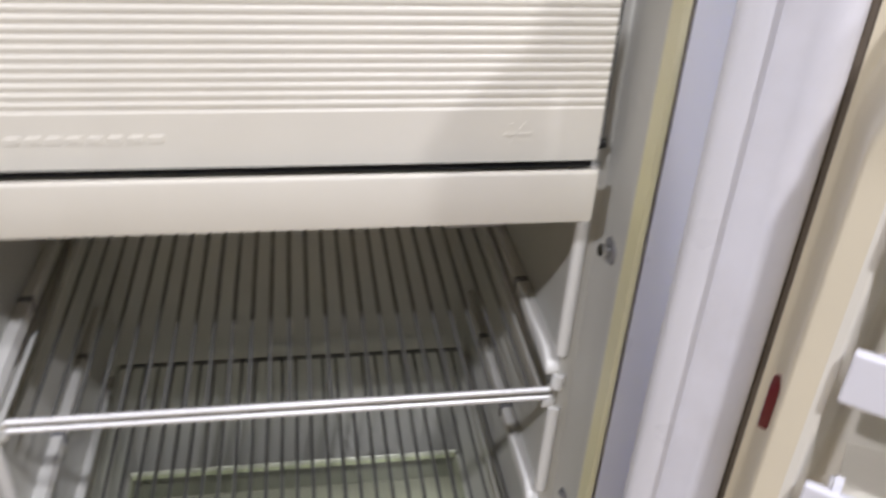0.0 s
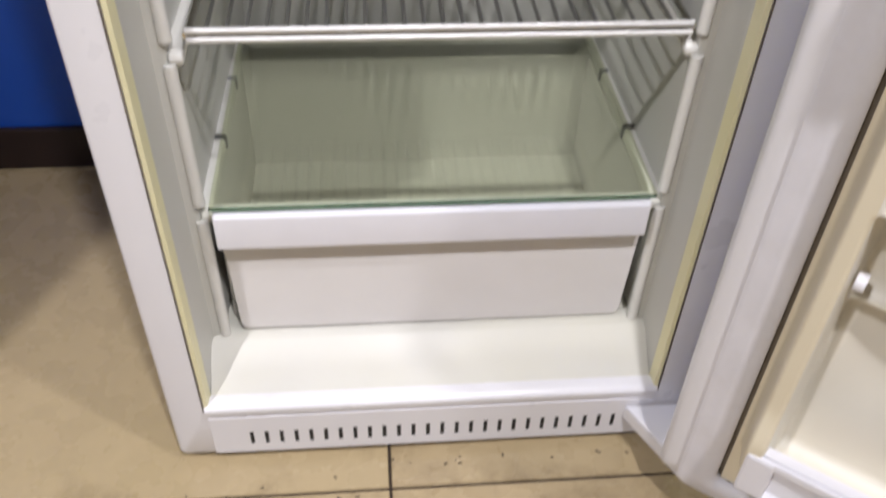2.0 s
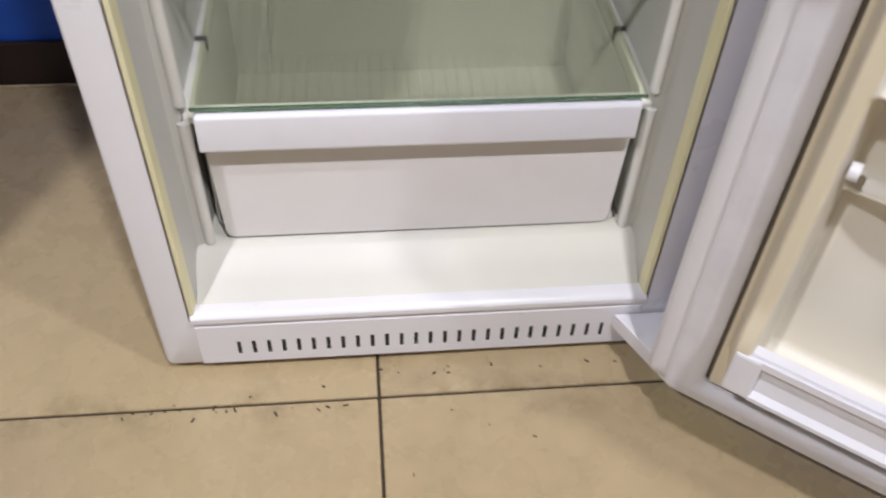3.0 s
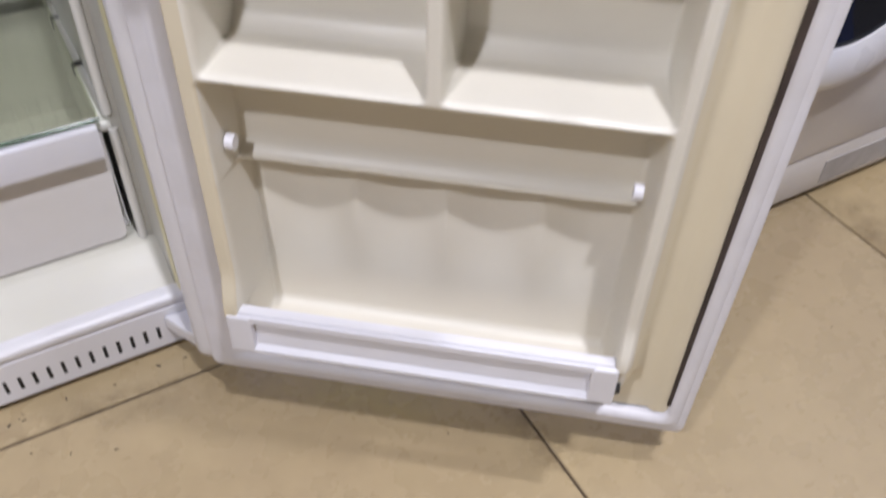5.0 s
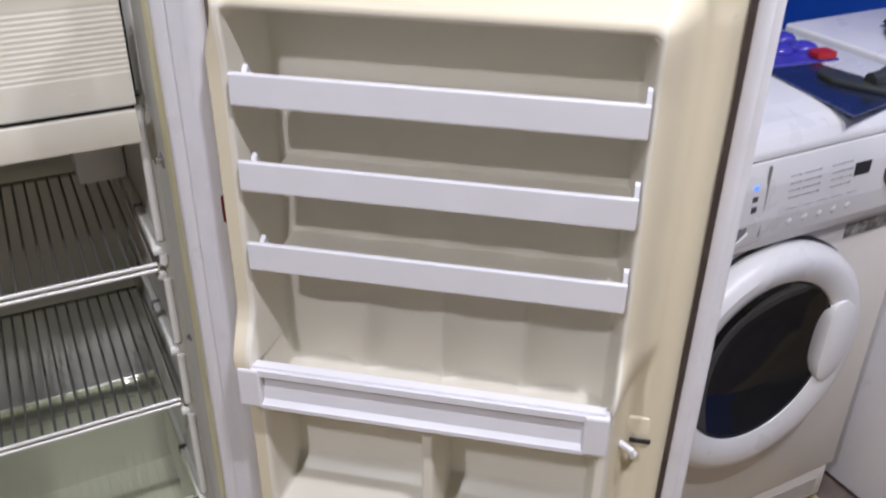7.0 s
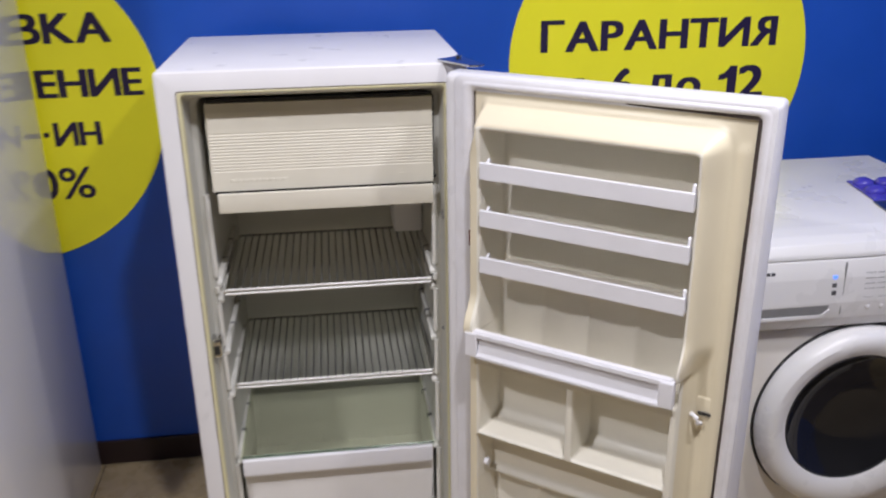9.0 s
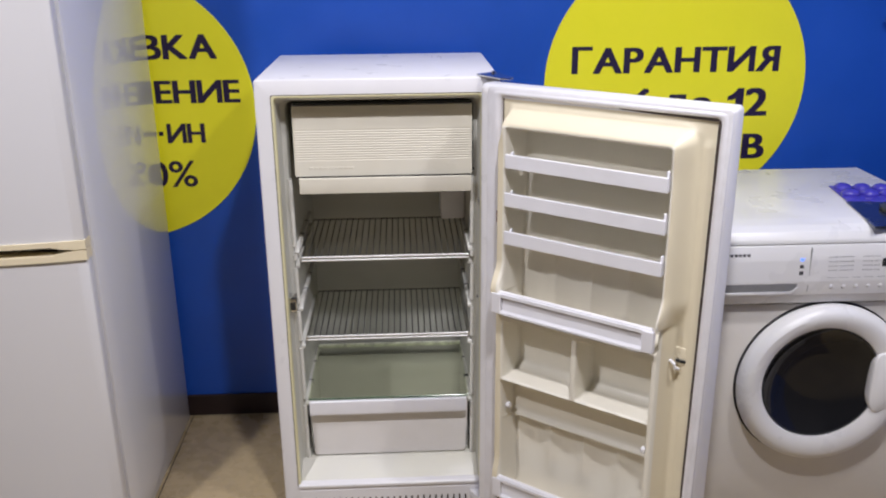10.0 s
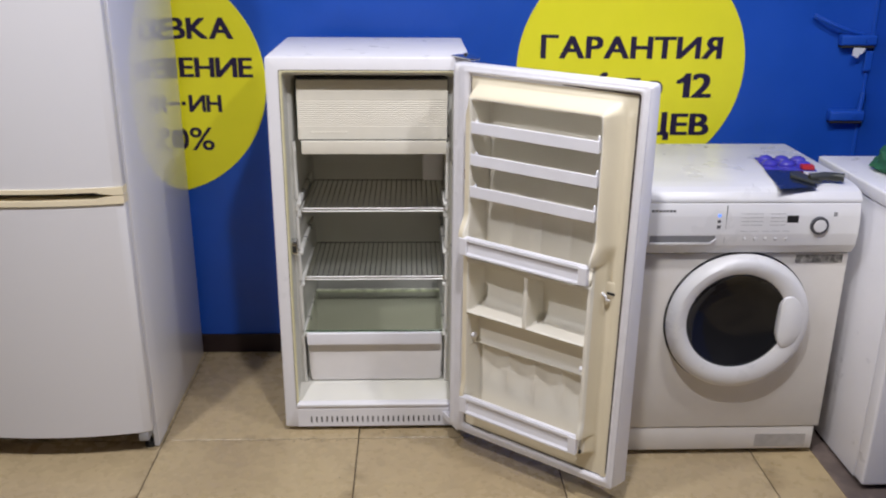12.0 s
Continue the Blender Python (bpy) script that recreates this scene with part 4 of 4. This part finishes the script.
part("door_recess", lathe([(0.2090, -0.0005), (0.2090, -0.003), (0.197, -0.003), (0.197, -0.0005)], 96), BLACK, washer, "dark joint round the door", smooth=True, m=DC)
GX, GZ = -0.009, 0.009
prof = [(0.2035, -0.002, 0, 0), (0.2055, -0.016, 0, 0), (0.2015, -0.030, 0, 0), (0.1935, -0.039, 0, 0), (0.183, -0.0445, GX * 0.3, GZ * 0.3), (0.166, -0.044, GX * 0.7, GZ * 0.7), (0.152, -0.0405, GX, GZ), (0.1450, -0.037, GX, GZ), (0.1425, -0.031, GX, GZ)]
pdoor = part("porthole_door", rings_mesh(offset_rings(prof), cap=False), WASHERWHITE, washer, "white round door frame", smooth=True, m=DC)
bowl = [(0.1425 * k / 16, -0.0025 - 0.0325 * (k / 16) ** 3) for k in range(16, -1, -1)]
part("porthole_glass", lathe(bowl, 96), PORTHOLE, pdoor, "dark glossy glass bowl", smooth=True, m=pose(GX, 0, GZ))
part("rubber_lip", lathe([(0.1432, -0.0335), (0.1415, -0.0360), (0.1392, -0.0345), (0.1395, -0.0310)], 96), BLACK, pdoor, smooth=True, m=pose(GX, 0, GZ))
bm = prism([(0.114, 0.074), (0.111, 0.062), (0.109, -0.030), (0.113, -0.052), (0.121, -0.066), (0.136, -0.072), (0.160, -0.058), (0.178, -0.020), (0.178, 0.030), (0.164, 0.070), (0.140, 0.090), (0.122, 0.086)], "y", -0.047, -0.016, bevel=0.006)
part("door_grip", bm, WASHERWHITE, pdoor, "white moulded grip of the door", smooth=True)
part("service_label", box(1.484, 1.618, WF - 0.0014, WF, 0.629, 0.653), STICKER, washer, "worn grey sticker with unreadable print")
part("type_plate", box(1.445, 1.600, WF + 0.0016, WF + 0.003, 0.028, 0.070), material("grey_type_plate", (0.42, 0.40, 0.385), 0.5, grain=0.1, grain_scale=50), washer, "grey type plate with faded print")

# ---- things on the washing machine ----
knife = thing("putty_knife", "wide putty knife with a black grip lying on the washing machine", "putty knife", pose(1.512, -0.034, 0.8505, 0, 0, 0))
# Blue of the blade's steel is a painted reflection.
part("blade", prism([(-0.112, -0.158), (-0.001, -0.139), (0.027, 0.029), (-0.079, 0.044)], "z", 0.001, 0.0035), material("blue_reflection_steel", (0.10, 0.13, 0.24), 0.22, 0.85, grain=0.1, grain_scale=25), knife, "dark steel blade with a blue reflection in its colour")
part("ferrule", prism([(-0.027, -0.013), (-0.040, -0.055), (-0.005, -0.130), (0.019, -0.106), (0.002, -0.002)], "z", 0.0036, 0.013, bevel=0.003), HANDLEBLACK, knife, "black plastic bolster", smooth=True)
part("grip", rod([(-0.006, -0.092, 0.0160), (0.014, -0.094, 0.018), (0.040, -0.084, 0.018), (0.066, -0.086, 0.017), (0.090, -0.097, 0.016)], 0.0125, 12), HANDLEBLACK, knife, "black moulded grip", smooth=True)

pack = thing("blister_pack", "violet plastic blister tray with shiny domes on the washing machine", "blister pack", pose(1.524, 0.096, 0.8505, 0, 0, -8))
part("tray", box(-0.074, 0.074, -0.090, 0.050, 0.0, 0.004, 0.0015, 1), PURPLE, pack)
for i in range(3):
    for j in range(2):
        bm = bmesh.new()
        bmesh.ops.create_uvsphere(bm, u_segments=16, v_segments=8, radius=0.023, matrix=pose(-0.048 + i * 0.048, -0.034 + j * 0.056, 0.006) @ Matrix.Diagonal((1, 0.95, 0.55, 1)))
        part("dome", bm, PURPLE, pack, smooth=True)
part("red_tab", box(0.030, 0.066, -0.092, -0.064, 0.0045, 0.017, 0.003), RED, pack, "bright red plastic tab")

# ---- white appliance at the far side ----
stove = thing("white_appliance", "white enamelled low appliance beside the washing machine", "appliance", pose(1.688, -0.305, 0))
part("body", box(0, 0.262, 0, 0.50, 0.012, 0.806, 0.004), ENAMEL, stove, "white enamelled cabinet", smooth=True)
part("front_panel", box(-0.002, 0.262, -0.055, -0.004, 0.018, 0.806, 0.008, 3), ENAMEL, stove, "white front door panel", smooth=True)
part("lid", box(-0.004, 0.266, -0.060, 0.515, 0.8075, 0.846, 0.006, 3), ENAMEL, stove, "white lid", smooth=True)
part("base_shadow_strip", box(0.01, 0.25, 0.0, 0.48, 0.0, 0.011), BLACK, stove)

cloth = thing("green_cloth", "crumpled dark green cloth on the white appliance", "cloth", pose(1.855, -0.01, 0.846))
bm = bmesh.new()
bmesh.ops.create_icosphere(bm, subdivisions=4, radius=1.0)
for v in bm.verts:
    k = 1 + 0.30 * noise.noise(v.co * 2.2) + 0.14 * noise.noise(v.co * 6.0)
    v.co = Vector((v.co.x * 0.085 * k, v.co.y * 0.11 * k, max(v.co.z * 0.055 * k, -0.028) + 0.028))
part("folds", bm, GREEN, cloth, smooth=True)

# ---- floor ----
floor = tagged(part("floor", box(-3.3, RIGHT_X + 0.15, -4.75, WALL_Y + 0.15, -0.06, -0.003), GROUT), "beige stone-look tile floor with thin dark joints", "floor", kind="structure")
P, X0, Y0 = 0.605, 0.2325, -0.0485
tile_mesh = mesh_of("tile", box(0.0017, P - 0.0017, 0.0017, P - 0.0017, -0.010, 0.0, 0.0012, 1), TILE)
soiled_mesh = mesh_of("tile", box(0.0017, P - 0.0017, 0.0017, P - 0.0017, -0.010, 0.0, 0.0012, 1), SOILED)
for i in range(-6, 4):
    for j in range(-8, 2):
        tx, ty = X0 + i * P, Y0 + j * P
        if tx > RIGHT_X or ty > WALL_Y or tx + P < -3.2 or ty + P < -4.7:
            continue
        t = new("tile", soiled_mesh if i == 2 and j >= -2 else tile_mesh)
        t.parent, t.location = floor, (tx, ty, 0)

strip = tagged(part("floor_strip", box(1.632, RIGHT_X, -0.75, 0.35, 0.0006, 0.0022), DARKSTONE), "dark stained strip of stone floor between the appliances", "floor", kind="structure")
random.seed(4)
bm = bmesh.new()
spots = [(random.gauss(0.05, 0.08), random.gauss(-0.052, 0.006)) for _ in range(22)] + [(random.gauss(0.40, 0.16), random.gauss(-0.018, 0.005)) for _ in range(10)] + [(random.gauss(0.15, 0.30), random.gauss(-0.12, 0.10)) for _ in range(12)] + [(random.uniform(-0.3, 1.3), random.uniform(-0.6, -0.05)) for _ in range(14)]
for px, py in spots:
    r, a = random.uniform(0.0006, 0.0019), random.uniform(0, 3.14)
    box(-r * random.uniform(1, 3), r, -r * 0.6, r * 0.6, 0.0002, 0.0010, bm=bm, m=pose(px, py, 0, 0, 0, math.degrees(a)))
crumbs = tagged(part("floor_crumbs", bm, DIRT), "scattered dark crumbs and grit on the tiles", "dirt", kind="stuff")
